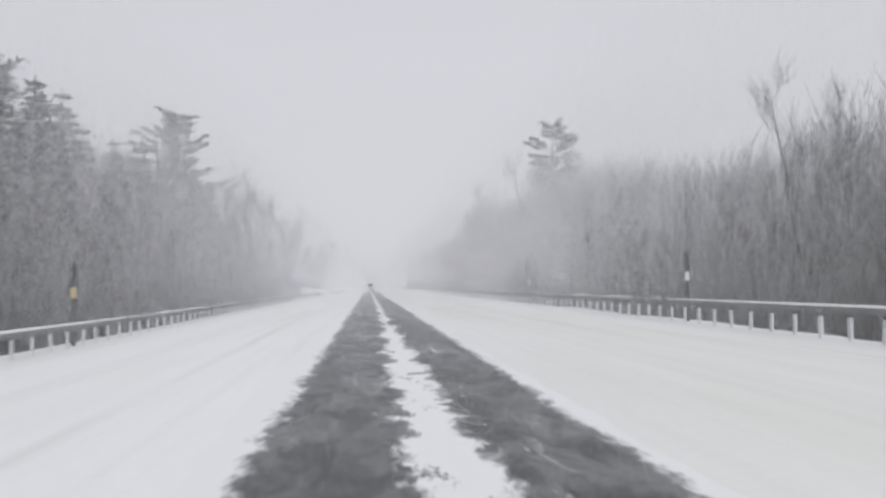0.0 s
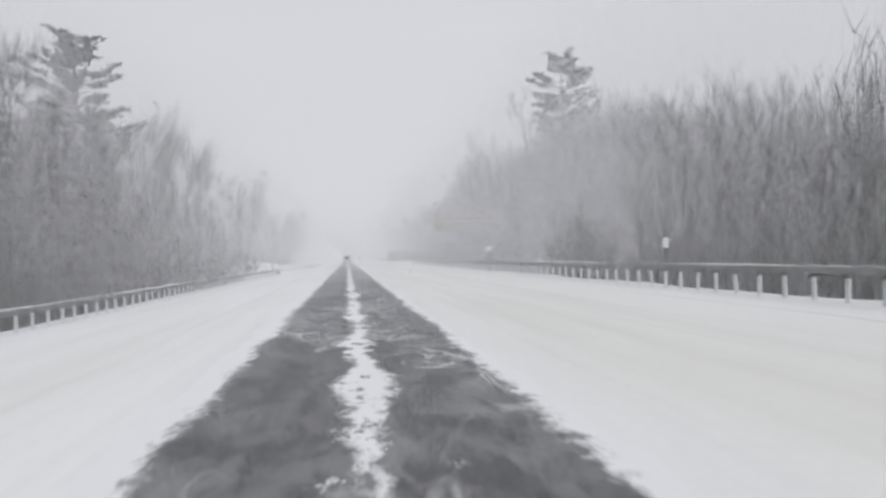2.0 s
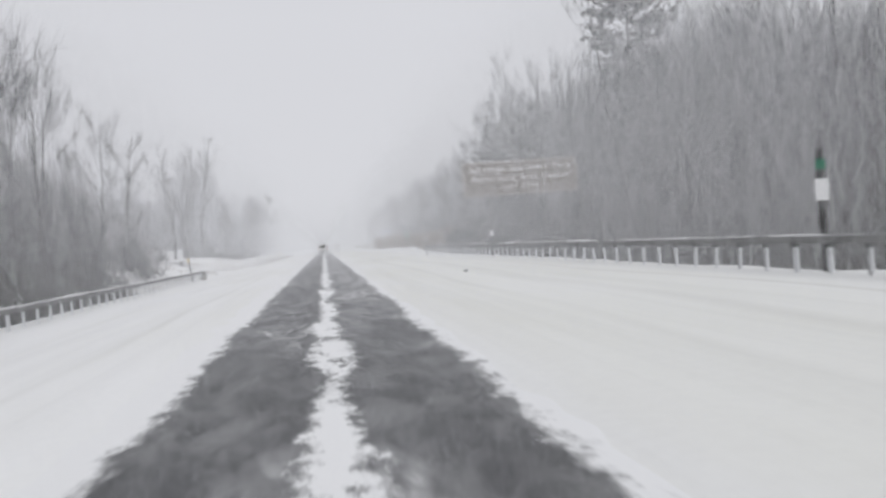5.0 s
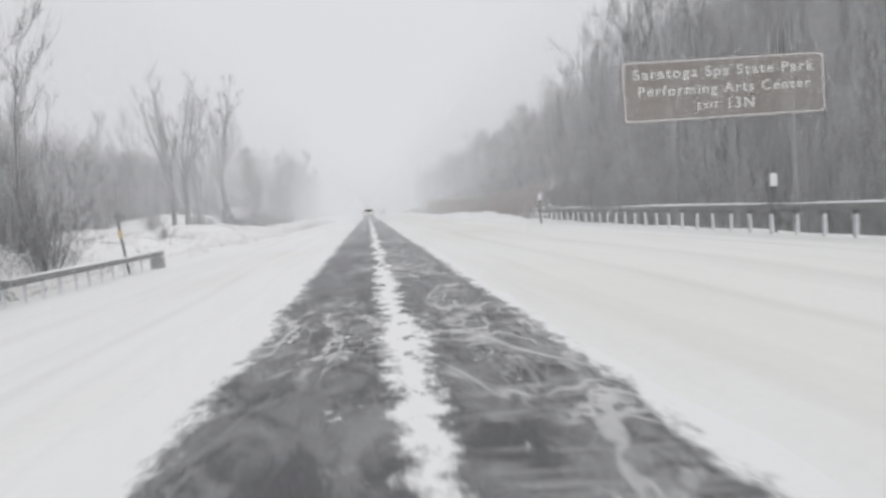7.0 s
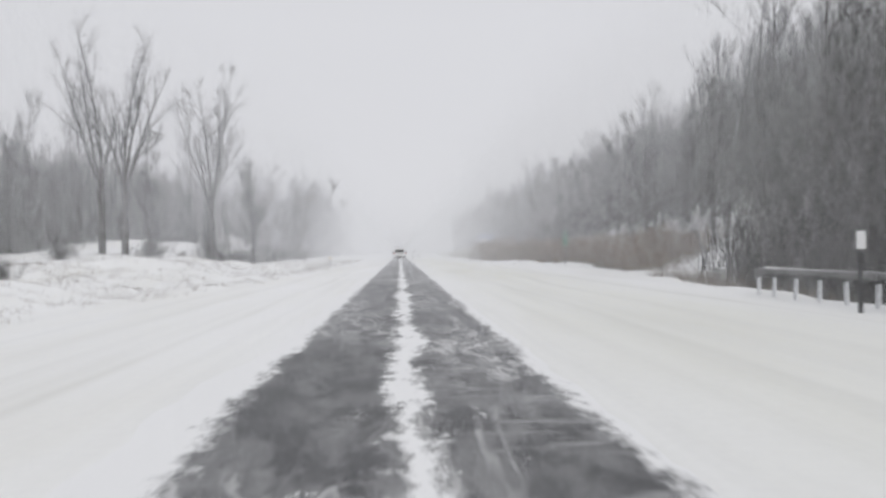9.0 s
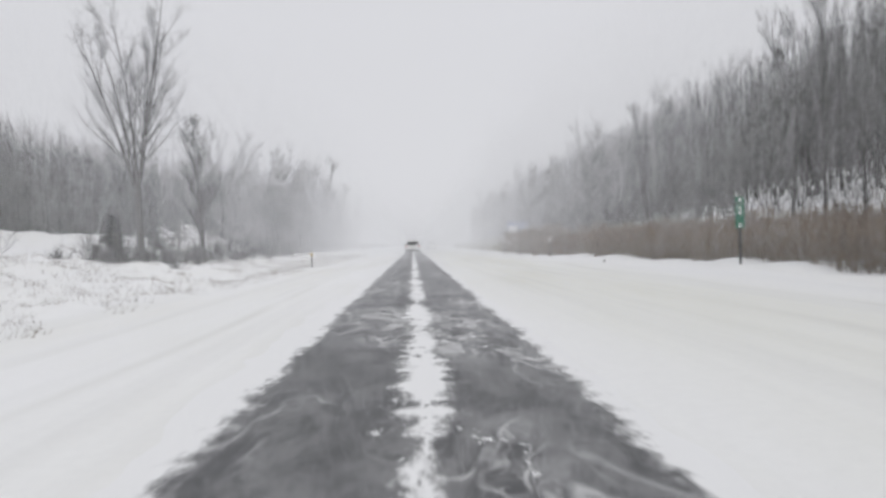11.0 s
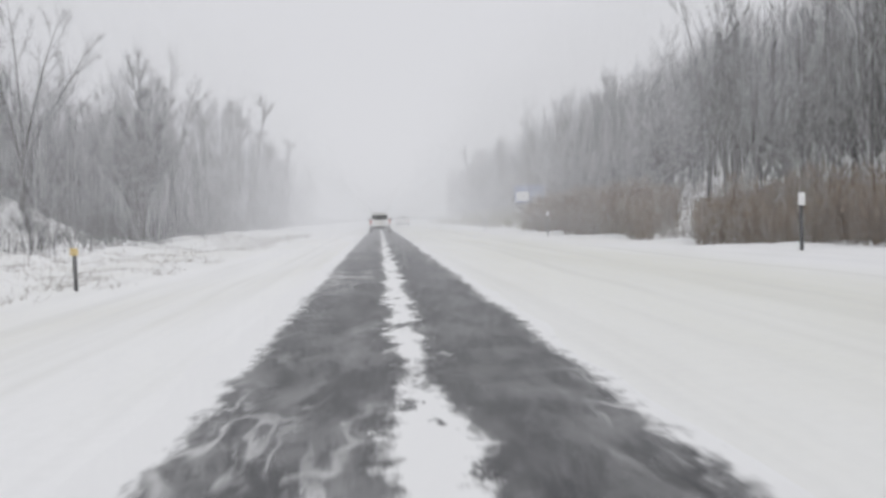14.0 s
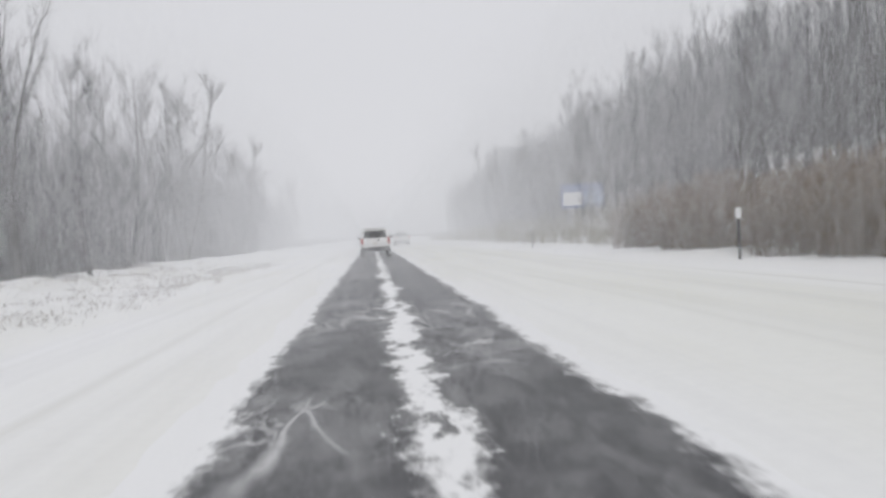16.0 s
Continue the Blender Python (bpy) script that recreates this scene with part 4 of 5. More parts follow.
def conifer(seed, height, radius, tiers, per, clump, open_top=False, trunk_r=0.2, start=0.12):
    """A needle tree: a trunk, boughs, and clumps of needles as many small blades."""
    rng = np.random.default_rng(seed)
    tv, tf, cv, cf = [], [], [], []
    pts, _ = wander(rng, (0, 0, -0.4), (0, 0, 1), height + 0.4, 8, 0.015, 0.02)
    tube(tv, tf, pts, [trunk_r * (1 - 0.93 * i / 8) + 0.01 for i in range(9)], 7)
    for t in range(tiers):
        u = start + (0.99 - start) * (t + rng.uniform(0, 0.6)) / tiers
        i = min(int(u * 8), 7)
        p = pts[i] + (pts[i + 1] - pts[i]) * (u * 8 - i)
        reach = radius * ((1 - u) ** 0.75 + 0.06) if not open_top else radius * (0.30 + 0.9 * math.sin(min(1.0, (1.03 - u) * 2.2) * 1.57)) * rng.uniform(0.5, 1.15)
        for b in range(per if not open_top else max(3, per - int(rng.integers(0, 3)))):
            a = rng.uniform(0, 6.283)
            rise = rng.uniform(-0.25, 0.05) if not open_top else rng.uniform(0.0, 0.48)
            ln = reach * rng.uniform(0.7, 1.1)
            bp, bd = wander(rng, p, unit(np.array((math.cos(a), math.sin(a), rise))), ln, 3, 0.05, 0.03 if not open_top else 0.08)
            tube(tv, tf, bp, [0.035, 0.027, 0.018, 0.008], 3)
            for c in range(clump):
                w_ = rng.uniform(0.2, 1.03) if not open_top else rng.uniform(0.45, 1.05)
                j = min(int(w_ * 3), 2)
                q = bp[j] + (bp[j + 1] - bp[j]) * (w_ * 3 - j)
                if open_top:
                    q = q + rng.normal(0, 0.22, 3) * np.array((1, 1, 0.25))
                    d = unit(bd * 0.25 + rng.normal(0, 0.6, 3) * np.array((1, 1, 0.35)) + np.array((0, 0, 0.22)))
                else:
                    d = unit(bd * 0.6 + rng.normal(0, 0.55, 3) * np.array((1, 1, 0.55)) + np.array((0, 0, -0.12)))
                sl = (0.38 if not open_top else 0.42) * rng.uniform(0.6, 1.3) * (0.6 + 0.4 * reach / max(radius, 0.1))
                s = unit(np.cross(d, rng.normal(0, 1, 3))) * sl * 0.22
                k = len(cv)
                cv += [tuple(q - s), tuple(q + d * sl * 0.5 + s * 0.3), tuple(q + d * sl), tuple(q + s + d * sl * 0.2)]
                cf += [(k, k + 1, k + 2), (k, k + 2, k + 3)]
    return (tv, tf), (cv, cf)


def as_tree(name, made, bark, crown_mat, label, category, group=""):
    (tv, tf), (cv, cf) = made
    t = empty(name, (0, 0, 0))
    tagged(t, label, category, group)
    mesh_object("trunk", tv, tf, bark, t, "", True)
    mesh_object("crown", cv, cf, crown_mat, t)
    return t


def stand(ob, x, y, rz=0.0, s=1.0, lean=(0.0, 0.0), sink=0.0):
    ob.matrix_basis = Matrix.Translation((x, y, gz(x, y) - sink)) @ Euler((lean[0], lean[1], rz)).to_matrix().to_4x4() @ Matrix.Diagonal((s, s, s, 1))
    return ob


def planted(src, x, y, rz, s, lean=(0.0, 0.0)):
    c = copy_thing(src, Matrix.Identity(4))
    return stand(c, x, y, rz, s, lean)


# single trees of the rough left bank
hero = as_tree("maple_tree", bare_tree(5, 15.0, 3.9, 14, 0.50, 0.21, 6, 0.0055, 0.8), BARK, TWIG, "bare wide-crowned tree with fanned limbs on a snowy bank", "tree")
stand(hero, -15.0, 177.6, 0.4)
g = as_tree("bare_tree", bare_tree(16, 8.6, 1.7, 34, 0.40, 0.19, 1, 0.006, 1.3), BARK, TWIG, "small upright bare tree at the foot of the bank", "tree")
stand(g, -12.0, 179.6, 1.0)
a1 = as_tree("bare_tree", bare_tree(7, 10.6, 3.2, 11, 0.38, 0.17, 4, 0.0055, 0.6), BARK, TWIG, "bare forked tree standing alone on the bank", "tree")
stand(a1, -13.6, 146.0, 0.0)
planted(a1, -12.9, 147.2, 2.2, 0.97)
b1 = as_tree("bare_tree", bare_tree(8, 10.4, 2.4, 11, 0.56, 0.16, 5, 0.006, 0.8), BARK, TWIG, "bare vase-shaped tree on the snowy bank", "tree")
stand(b1, -15.8, 202.6, 1.9, 0.93)
a3 = as_tree("bare_tree", bare_tree(9, 7.0, 2.2, 15, 0.40, 0.10, 1, 0.006, 1.0), BARK, TWIG, "thin crooked bare tree on the bank", "tree")
stand(a3, -12.6, 150.5, 0.0)
i1 = as_tree("bare_tree", bare_tree(10, 9.4, 1.2, 12, 0.55, 0.17, 5, 0.006, 1.1), BARK, TWIG, "bare round-crowned tree with a thick low base", "tree")
stand(i1, -12.3, 208.0, 0.3)
planted(i1, -11.2, 205.0, 2.0, 0.86)
planted(a1, -12.0, 215.5, 1.2, 0.98)

# wood trees, several kinds
wood = [
    as_tree("wood_tree", wood_form(20, 12.5, 3.2, 22, 0.150, 2.5), BARK, TWIG, "slim bare hardwood tree in the roadside wood", "tree", "roadside wood"),
    as_tree("wood_tree", wood_form(21, 11.5, 2.2, 23, 0.130, 2.8, 0.6), BARK, TWIG, "bare hardwood tree with ascending branches in the wood", "tree", "roadside wood"),
    as_tree("wood_tree", wood_form(22, 13.5, 3.4, 24, 0.14, 2.5, 0.8, 2), BARK, TWIG, "tall bare forked tree in the roadside wood", "tree", "roadside wood"),
    as_tree("wood_tree", wood_form(23, 9.5, 1.0, 21, 0.085, 2.2, 0.7), BARK, TWIG, "young bare tree at the edge of the wood", "tree", "roadside wood"),
    as_tree("wood_tree", wood_form(24, 12.5, 4.0, 19, 0.120, 1.9, 1.0), BARK, TWIG, "thin bare tree with a narrow crown", "tree", "roadside wood"),
]
used = set()
deep = []


def place_wood(k, x, y, rz, s, lean=(0.0, 0.0)):
    """A tree at the edge of the wood is a thing; one deep inside joins the stand behind."""
    edge = (13.0 if y < 112 else 8.0) + 7.0 if x > 0 else (18.0 if y < 108 or y > 204 else 23.0)
    if abs(x) > edge or y > 290:
        deep.append((k, Matrix.Translation((x, y, gz(x, y))) @ Euler((lean[0], lean[1], rz)).to_matrix().to_4x4() @ Matrix.Diagonal((s, s, s, 1))))
        return None
    if k not in used:
        used.add(k)
        return stand(wood[k], x, y, rz, s, lean)
    return planted(wood[k], x, y, rz, s, lean)


rng = np.random.default_rng(77)
# right wood behind the rail, with clear tall trees at its edge
for x, y, k, s in ((15.2, 26.5, 2, 0.72), (17.0, 31, 0, 0.60), (16.5, 58, 2, 0.66), (17.5, 61, 0, 0.72), (16.0, 66, 4, 0.78), (17.0, 72.5, 2, 0.70), (18.5, 76, 1, 0.85), (15.6, 70.0, 0, 0.74), (16.8, 68.6, 2, 0.72), (15.0, 62.5, 4, 0.66), (18.0, 64.5, 0, 0.80),
                   (20.9, 80.6, 0, 0.80), (15.2, 50, 1, 0.56), (13.6, 40, 3, 0.56), (14.4, 45, 1, 0.52)):
    place_wood(k, x, y, rng.uniform(0, 6), s * (1.10 if y > 55 else 0.90))
for _ in range(118):
    y = rng.uniform(2, 128)
    x = 14.2 + 22 * rng.uniform(0, 1) ** 1.4
    if 63 < y < 113 and x < (25 if y < 76 else 35):
        continue
    low = 0.48 if y < 62 else 0.62 if y < 80 else 0.85
    place_wood(int(rng.integers(0, 5)), x, y, rng.uniform(0, 6), rng.uniform(0.86, 1.14) * low * (1.0 + 0.022 * (x - 14)))
for _ in range(44):
    y = 18 + 42 * rng.uniform(0, 1) ** 1.3
    place_wood(int(rng.choice([0, 1, 3, 4])), rng.uniform(13.6, 18.6), y, rng.uniform(0, 6), rng.uniform(0.58, 0.78) * 0.80)
for x, y, k, z in ((15.4, 29.5, 2, 0.82), (16.6, 31, 0, 0.66), (14.3, 33.5, 3, 0.70), (15.8, 24.5, 0, 0.7), (15.0, 133, 2, 0.95), (16.6, 136, 0, 1.02), (14.3, 138, 1, 0.90), (18.0, 131, 2, 1.1), (16.0, 141, 4, 0.95)):
    place_wood(k, x, y, rng.uniform(0, 6), z)
# tall dim trees on the rise behind the brown sign
for i in range(40):
    x, y = (rng.uniform(20, 38), rng.uniform(114, 137)) if i < 18 else (rng.uniform(27, 50), rng.uniform(138, 168))
    place_wood(int(rng.integers(0, 4)), x, y, rng.uniform(0, 6), ((17.2 if i < 18 else 21.5) + rng.normal(0, 0.9) - gz(x, y)) / 12.0)
for x, y, k, s in ((17.5, 118, 2, 1.08), (16.2, 122.5, 0, 1.1), (18.5, 126, 1, 1.12), (21, 114, 4, 1.15), (15.0, 128, 2, 0.9), (18.8, 121, 3, 1.3)):
    place_wood(k, x, y, rng.uniform(0, 6), s)
# right hillside
for _ in range(190):
    y = rng.uniform(122, 335)
    x = 12.8 + 24 * rng.uniform(0, 1) ** 1.5
    place_wood(int(rng.choice([0, 1, 2, 4, 4])), x, y, rng.uniform(0, 6), rng.uniform(0.55, 0.74) * (1.0 + 0.014 * (x - 13)), (rng.normal(0, 0.03), rng.normal(-0.03, 0.04)))
# left wood of the first stretch
for _ in range(85):
    y = rng.uniform(0, 106)
    x = -(10.5 + 20 * rng.uniform(0, 1) ** 1.2)
    place_wood(int(rng.integers(0, 5)), x, y, rng.uniform(0, 6), rng.uniform(0.84, 1.16) * (0.76 if y < 55 else 1.0))
for x, y, k, s in ((-11.5, 82, 2, 0.82), (-13.5, 95, 0, 1.05), (-10.6, 100, 4, 0.62), (-11.4, 106.5, 1, 0.62), (-9.9, 107.2, 3, 0.6), (-12, 91, 1, 0.92)):
    place_wood(k, x, y, rng.uniform(0, 6), s * 1.2)
# left wood behind the bank
for _ in range(84):
    y = rng.uniform(112, 335)
    x = -(20.0 + 20 * rng.uniform(0, 1) ** 1.1) if y < 204 else -(11.8 + 22 * rng.uniform(0, 1) ** 1.4)
    place_wood(int(rng.integers(0, 5)), x, y, rng.uniform(0, 6), rng.uniform(0.6, 0.85) if y < 204 else rng.uniform(0.8, 1.05) * (0.62 if y < 213 else 0.9))
for x, y, k, s in ((-12.6, 246, 2, 0.98), (-13.4, 250, 0, 1.0), (-12.2, 238, 1, 0.85), (-13.0, 258, 4, 0.9), (-12.5, 228, 3, 0.95), (-11.6, 222, 1, 0.8), (-12.8, 268, 0, 0.8), (-12.4, 280, 1, 0.8)):
    place_wood(k, x, y, rng.uniform(0, 6), s)

def merged(name, piece, material, label):
    """All the deep trees' trunks, or crowns, as one mesh of triangles."""
    out = []
    for k in range(len(wood)):
        me = next(o for o in wood[k].children if o.name.split(".")[0] == piece).data
        me.calc_loop_triangles()
        co = np.zeros(len(me.vertices) * 3, np.float32)
        me.vertices.foreach_get("co", co)
        tri = np.zeros(len(me.loop_triangles) * 3, np.int32)
        me.loop_triangles.foreach_get("vertices", tri)
        pts = co.reshape(-1, 3)[tri].reshape(-1, 3, 3)
        if piece == "crown":
            pts = np.concatenate([pts[:400], pts[400::4]])
            mid = (pts[:, :1] + pts[:, 1:2]) / 2
            pts[:, :2] = mid + (pts[:, :2] - mid) * 1.6
        pts = pts.reshape(-1, 3)
        for kind, m in deep:
            if kind == k:
                m = np.array(m)
                out.append((pts @ m[:3, :3].T + m[:3, 3]).reshape(-1, 3, 3))
    return tagged(triangles(name, np.concatenate(out), material), label, "trees", kind="stuff")


merged("deep_wood_trunks", "trunk", BARK, "trunks of the bare wood behind its edge trees")
merged("deep_wood_crowns", "crown", TWIG, "leafless crowns of the wood behind its edge trees")

# needle trees
spruce = as_tree("spruce_tree", conifer(40, 12.0, 2.3, 26, 8, 15), BARK, NEEDLE, "dark dense spruce at the edge of the median wood", "tree", "spruces")
spots = [(-13.5, 34, 0.85), (-15.5, 42, 1.0), (-17, 48, 1.0), (-14, 51, 0.85), (-18.5, 56, 1.08), (-15.5, 60, 0.9), (-13, 66, 0.8), (-17, 70, 1.0), (-14.5, 77, 0.86), (-19, 82, 1.0),
         (-16.5, 88, 0.9), (-12.5, 58, 0.7), (-12.6, 73, 0.72), (-12.8, 44, 0.7), (-21, 64, 1.1), (-12.4, 27, 0.8), (-13.2, 85, 0.7), (-22, 70, 1.1), (-24, 80, 1.1), (-20.5, 76, 1.0), (-23, 90, 1.0), (-18.5, 66, 1.0)]
for i, (x, y, s) in enumerate(spots):
    s *= 0.92 if y < 52 else 1.0
    stand(spruce, x, y, 0, s * 1.18) if i == 0 else planted(spruce, x, y, i * 1.7, s * 1.18)
fir = as_tree("young_spruce", conifer(41, 2.6, 0.75, 14, 7, 9, trunk_r=0.05, start=0.05), BARK, NEEDLE, "small dark young spruce on the snowy bank", "tree")
stand(fir, -13.0, 167.0, 0, 0.9)
for x, y, s in ((-20.6, 181, 0.5), (-22.5, 184, 0.6), (-17.2, 188, 0.7)):
    planted(fir, x, y, y, s)
for x, y, s in ((-18.4, 193, 0.46), (-19.9, 191, 0.44), (-17.4, 195.5, 0.42), (-21.5, 194, 0.48), (-20.5, 188, 0.40), (-17.9, 189.5, 0.40), (-19.0, 187.0, 0.38)):
    c = planted(spruce, x, y, y, s)
    c["label"] = "dense dark young spruce in a clump behind the bank"
pine = as_tree("white_pine", conifer(43, 20.0, 4.0, 17, 7, 80, True, 0.24, 0.36), BARK, NEEDLE, "tall white pine with layered open crown above the wood", "tree")
stand(pine, -20.1, 95.0, 0.6, 1.06)
p2 = planted(pine, 26.3, 130.6, 2.3, 1.02)
p2["label"] = "tall white pine rising over the wooded hillside"
p3 = planted(pine, -21.3, 52.5, 4.0, 0.80)
p3["label"] = "white pine with flat tiers of snowy needles"


# ---- brush, shrubs, reeds, dry grass ----
def blades(rng, x, y, z, h, width, lean=0.12, sway=0.0):
    """Upright stalks as thin triangles at given feet."""
    n = len(x)
    a = rng.uniform(0, math.pi, n)
    s = np.stack([np.cos(a), np.sin(a) * 0.4, np.zeros(n)], -1) * (np.asarray(width) / 2)[:, None]
    foot = np.stack([x, y, z], -1)
    tip = foot + np.stack([rng.normal(sway, lean, n) * h, rng.normal(0, lean, n) * h, h], -1)
    return np.stack([foot - s, foot + s, tip], 1)


def ragged(x, y, seed):
    """Break a straight border: shift places along the road, and outwards from it."""
    return x + np.sign(x) * 1.6 * np.abs(vnoise(x / 5, y / 5, seed + 7)), y + 7.0 * vnoise(x / 7, y / 30, seed)


def thicket(rng, n, x, y, spread_x, spread_y, z0, h, width):
    """Crossing twigs that fill the air between stems."""
    px, py = x + rng.uniform(-1, 1, n) * spread_x, y + rng.uniform(-1, 1, n) * spread_y
    px, py = ragged(px, py, 33)
    p = np.stack([px, py, ground_z(px, py) + z0 + rng.uniform(0, 1, n) ** 1.4 * h], -1)
    d = rng.normal(0, 1, (n, 3)) * np.array((0.30, 0.30, 0.25)) + np.array((0, 0, 0.8))
    d /= np.linalg.norm(d, axis=1)[:, None]
    l = rng.uniform(0.6, 2.0, n)[:, None]
    s = np.cross(d, rng.normal(0, 1, (n, 3)))
    s /= np.linalg.norm(s, axis=1)[:, None]
    s *= (width * rng.uniform(0.5, 1.4, n))[:, None]
    return np.stack([p - s, p + s, p + d * l], 1)


def brush(name, seed, n, x0, x1, y0, y1, h0, h1, label, power=1.0, width=0.020, fill_share=3.2):
    r = np.random.default_rng(seed)
    x = x0 + (x1 - x0) * r.uniform(0, 1, n) ** power
    y = r.uniform(y0, y1, n)
    x, y = ragged(x, y, 33)
    stems = blades(r, x, y, ground_z(x, y) - 0.1, r.uniform(h0, h1, n) * (0.7 + 0.5 * (vnoise(x / 4, y / 4, seed) * 0.5 + 0.5)), r.uniform(0.02, 0.06, n), 0.10)
    fill = thicket(r, int(n * fill_share), (x0 + x1) / 2, (y0 + y1) / 2, abs(x1 - x0) / 2, (y1 - y0) / 2, 0.0, h1 * 0.85, width)
    tri = np.concatenate([stems, fill])
    # thins a gap slanted along the camera's line of sight
    sight_gap = (tri[:, 0, 0] > 8) & (tri[:, 0, 0] < 20) & (np.abs(tri[:, 0, 1] - 190.0 - 1.7 * (tri[:, 0, 0] - 9)) < 3.2) & (r.uniform(0, 1, len(tri)) < 0.85)
    ob = triangles(name, tri[~sight_gap], BRUSH)
    return tagged(ob, label, "undergrowth", kind="stuff")


brush("undergrowth", 58, 4500, 25.0, 42.0, 84, 126, 1.5, 4.5, "grey leafless undergrowth on the rise behind the brown sign", 1.3)
brush("undergrowth", 64, 1900, 13.0, 36.0, 66, 112, 0.3, 1.3, "low scrub in the clearing beside the road")
brush("undergrowth", 59, 2600, 11.5, 15.0, 0, 62, 0.8, 2.6, "low leafless thicket just behind the guard rail")
brush("undergrowth", 60, 5000, -9.0, -13.0, 0, 104, 0.8, 3.6, "low leafless thicket behind the median rail")
brush("undergrowth", 51, 11000, 13.5, 36.0, 0, 64, 1.6, 5.0, "grey leafless undergrowth filling the wood behind the rail", 1.3)
brush("undergrowth", 52, 15000, -10.5, -30.0, 0, 106, 2.5, 7.5, "grey leafless undergrowth filling the median wood", 1.3)
brush("undergrowth", 53, 14000, 20.0, 44.0, 124, 335, 1.5, 5.5, "leafless saplings and brush on the snowy hillside", 1.2, 0.020, 1.8)
brush("undergrowth", 70, 600, -9.8, -13.2, 158, 206, 0.15, 0.6, "low dry brush on the snowy bank", 1.0, 0.012)
brush("undergrowth", 69, 1500, 9.6, 13.6, 116, 133, 0.4, 1.7, "low leafless scrub at the end of the guard rail")
brush("undergrowth", 62, 3500, 13.0, 24.0, 108, 140, 1.0, 4.5, "leafless thicket beside the brown sign")
brush("undergrowth", 61, 4200, 12.4, 19.0, 124, 300, 0.5, 2.2, "low brush along the foot of the hillside")
brush("undergrowth", 54, 13000, -20.0, -42.0, 108, 205, 1.5, 6.5, "leafless brush behind the snowy bank", 1.2, 0.020, 1.8)
brush("undergrowth", 55, 13000, -12.5, -38.0, 206, 335, 1.5, 8.0, "leafless brush at the foot of the far wood", 1.3, 0.020, 1.8)
def far_stand(name, seed, n, x0, x1, y0, y1, top, label, per=13, girth=(0.04, 0.11)):
    """Trees behind the edge of a wood: slender three-sided stems with steep fine branches. top: height over the road as a function of x, or None."""
    r = np.random.default_rng(seed)
    x, y = r.uniform(x0, x1, n), r.uniform(y0, y1, n)
    z = ground_z(x, y) - 0.2
    h = np.maximum((top(x, y) - z) * (1.0 + 0.10 * vnoise(x / 6, y / 6, seed) + 0.06 * vnoise(x / 2, y / 2, seed + 1)) * r.uniform(0.72, 1.04, n), 2.0)
    foot, lean = np.stack([x, y, z], -1), r.normal(0, 0.045, (n, 2))
    tip = foot + np.stack([lean[:, 0] * h, lean[:, 1] * h, h], -1)
    rad, spin = r.uniform(*girth, n), r.uniform(0, 6.283, n)
    ring = [foot + np.stack([np.cos(spin + k * 2.094) * rad, np.sin(spin + k * 2.094) * rad, np.zeros(n)], -1) for k in range(3)]
    stems = [np.stack([ring[k], ring[(k + 1) % 3], tip], 1) for k in range(3)]
    m = n * per
    k = np.repeat(np.arange(n), per)
    p = foot[k] + (tip - foot)[k] * (r.uniform(0.12, 0.99, m) ** 0.7)[:, None]
    a = r.uniform(0, 6.283, m)
    out = np.stack([np.cos(a) * 0.42, np.sin(a) * 0.42, r.uniform(0.5, 1.3, m)], -1)
    out /= np.linalg.norm(out, axis=1)[:, None]
    side = np.cross(out, r.normal(0, 1, (m, 3)))
    side *= (r.uniform(0.010, 0.026, m) / np.linalg.norm(side, axis=1))[:, None]
    twigs = np.stack([p - side, p + side, p + out * (r.uniform(0.08, 0.20, m) * h[k])[:, None]], 1)
    return tagged(triangles(name, np.concatenate(stems + [twigs]), BRUSH), label, "trees", kind="stuff")


far_stand("far_wood", 56, 2600, 19.0, 34.0, 2, 62, lambda x, y: 1.0 + 0.36 * x, "bare thin-stemmed wood filling the ground behind the rail")
far_stand("far_wood", 57, 6000, 22.0, 56.0, 108, 172, lambda x, y: np.minimum(2.5 + 0.50 * x, 16.5), "bare wood covering the rise behind the brown sign, dim in snow", 11, (0.03, 0.07))
far_stand("far_wood", 65, 6600, 16.0, 48.0, 124, 385, lambda x, y: np.minimum(2.0 + 0.47 * x, 19.0), "bare wood covering the hillside, dim in snow")
far_stand("far_wood", 66, 4200, -34.0, -15.5, 0, 106, lambda x, y: 5.5 - 0.22 * x, "bare thin-stemmed wood filling the median behind the rail")
far_stand("far_wood", 67, 4000, -44.0, -20.5, 104, 206, lambda x, y: 5.0 - 0.15 * x, "bare wood behind the snowy bank, dim in snow")
far_stand("far_wood", 68, 3200, -40.0, -13.5, 206, 340, lambda x, y: 4.0 - 0.26 * x, "bare wood beyond the bank, dim in snow")


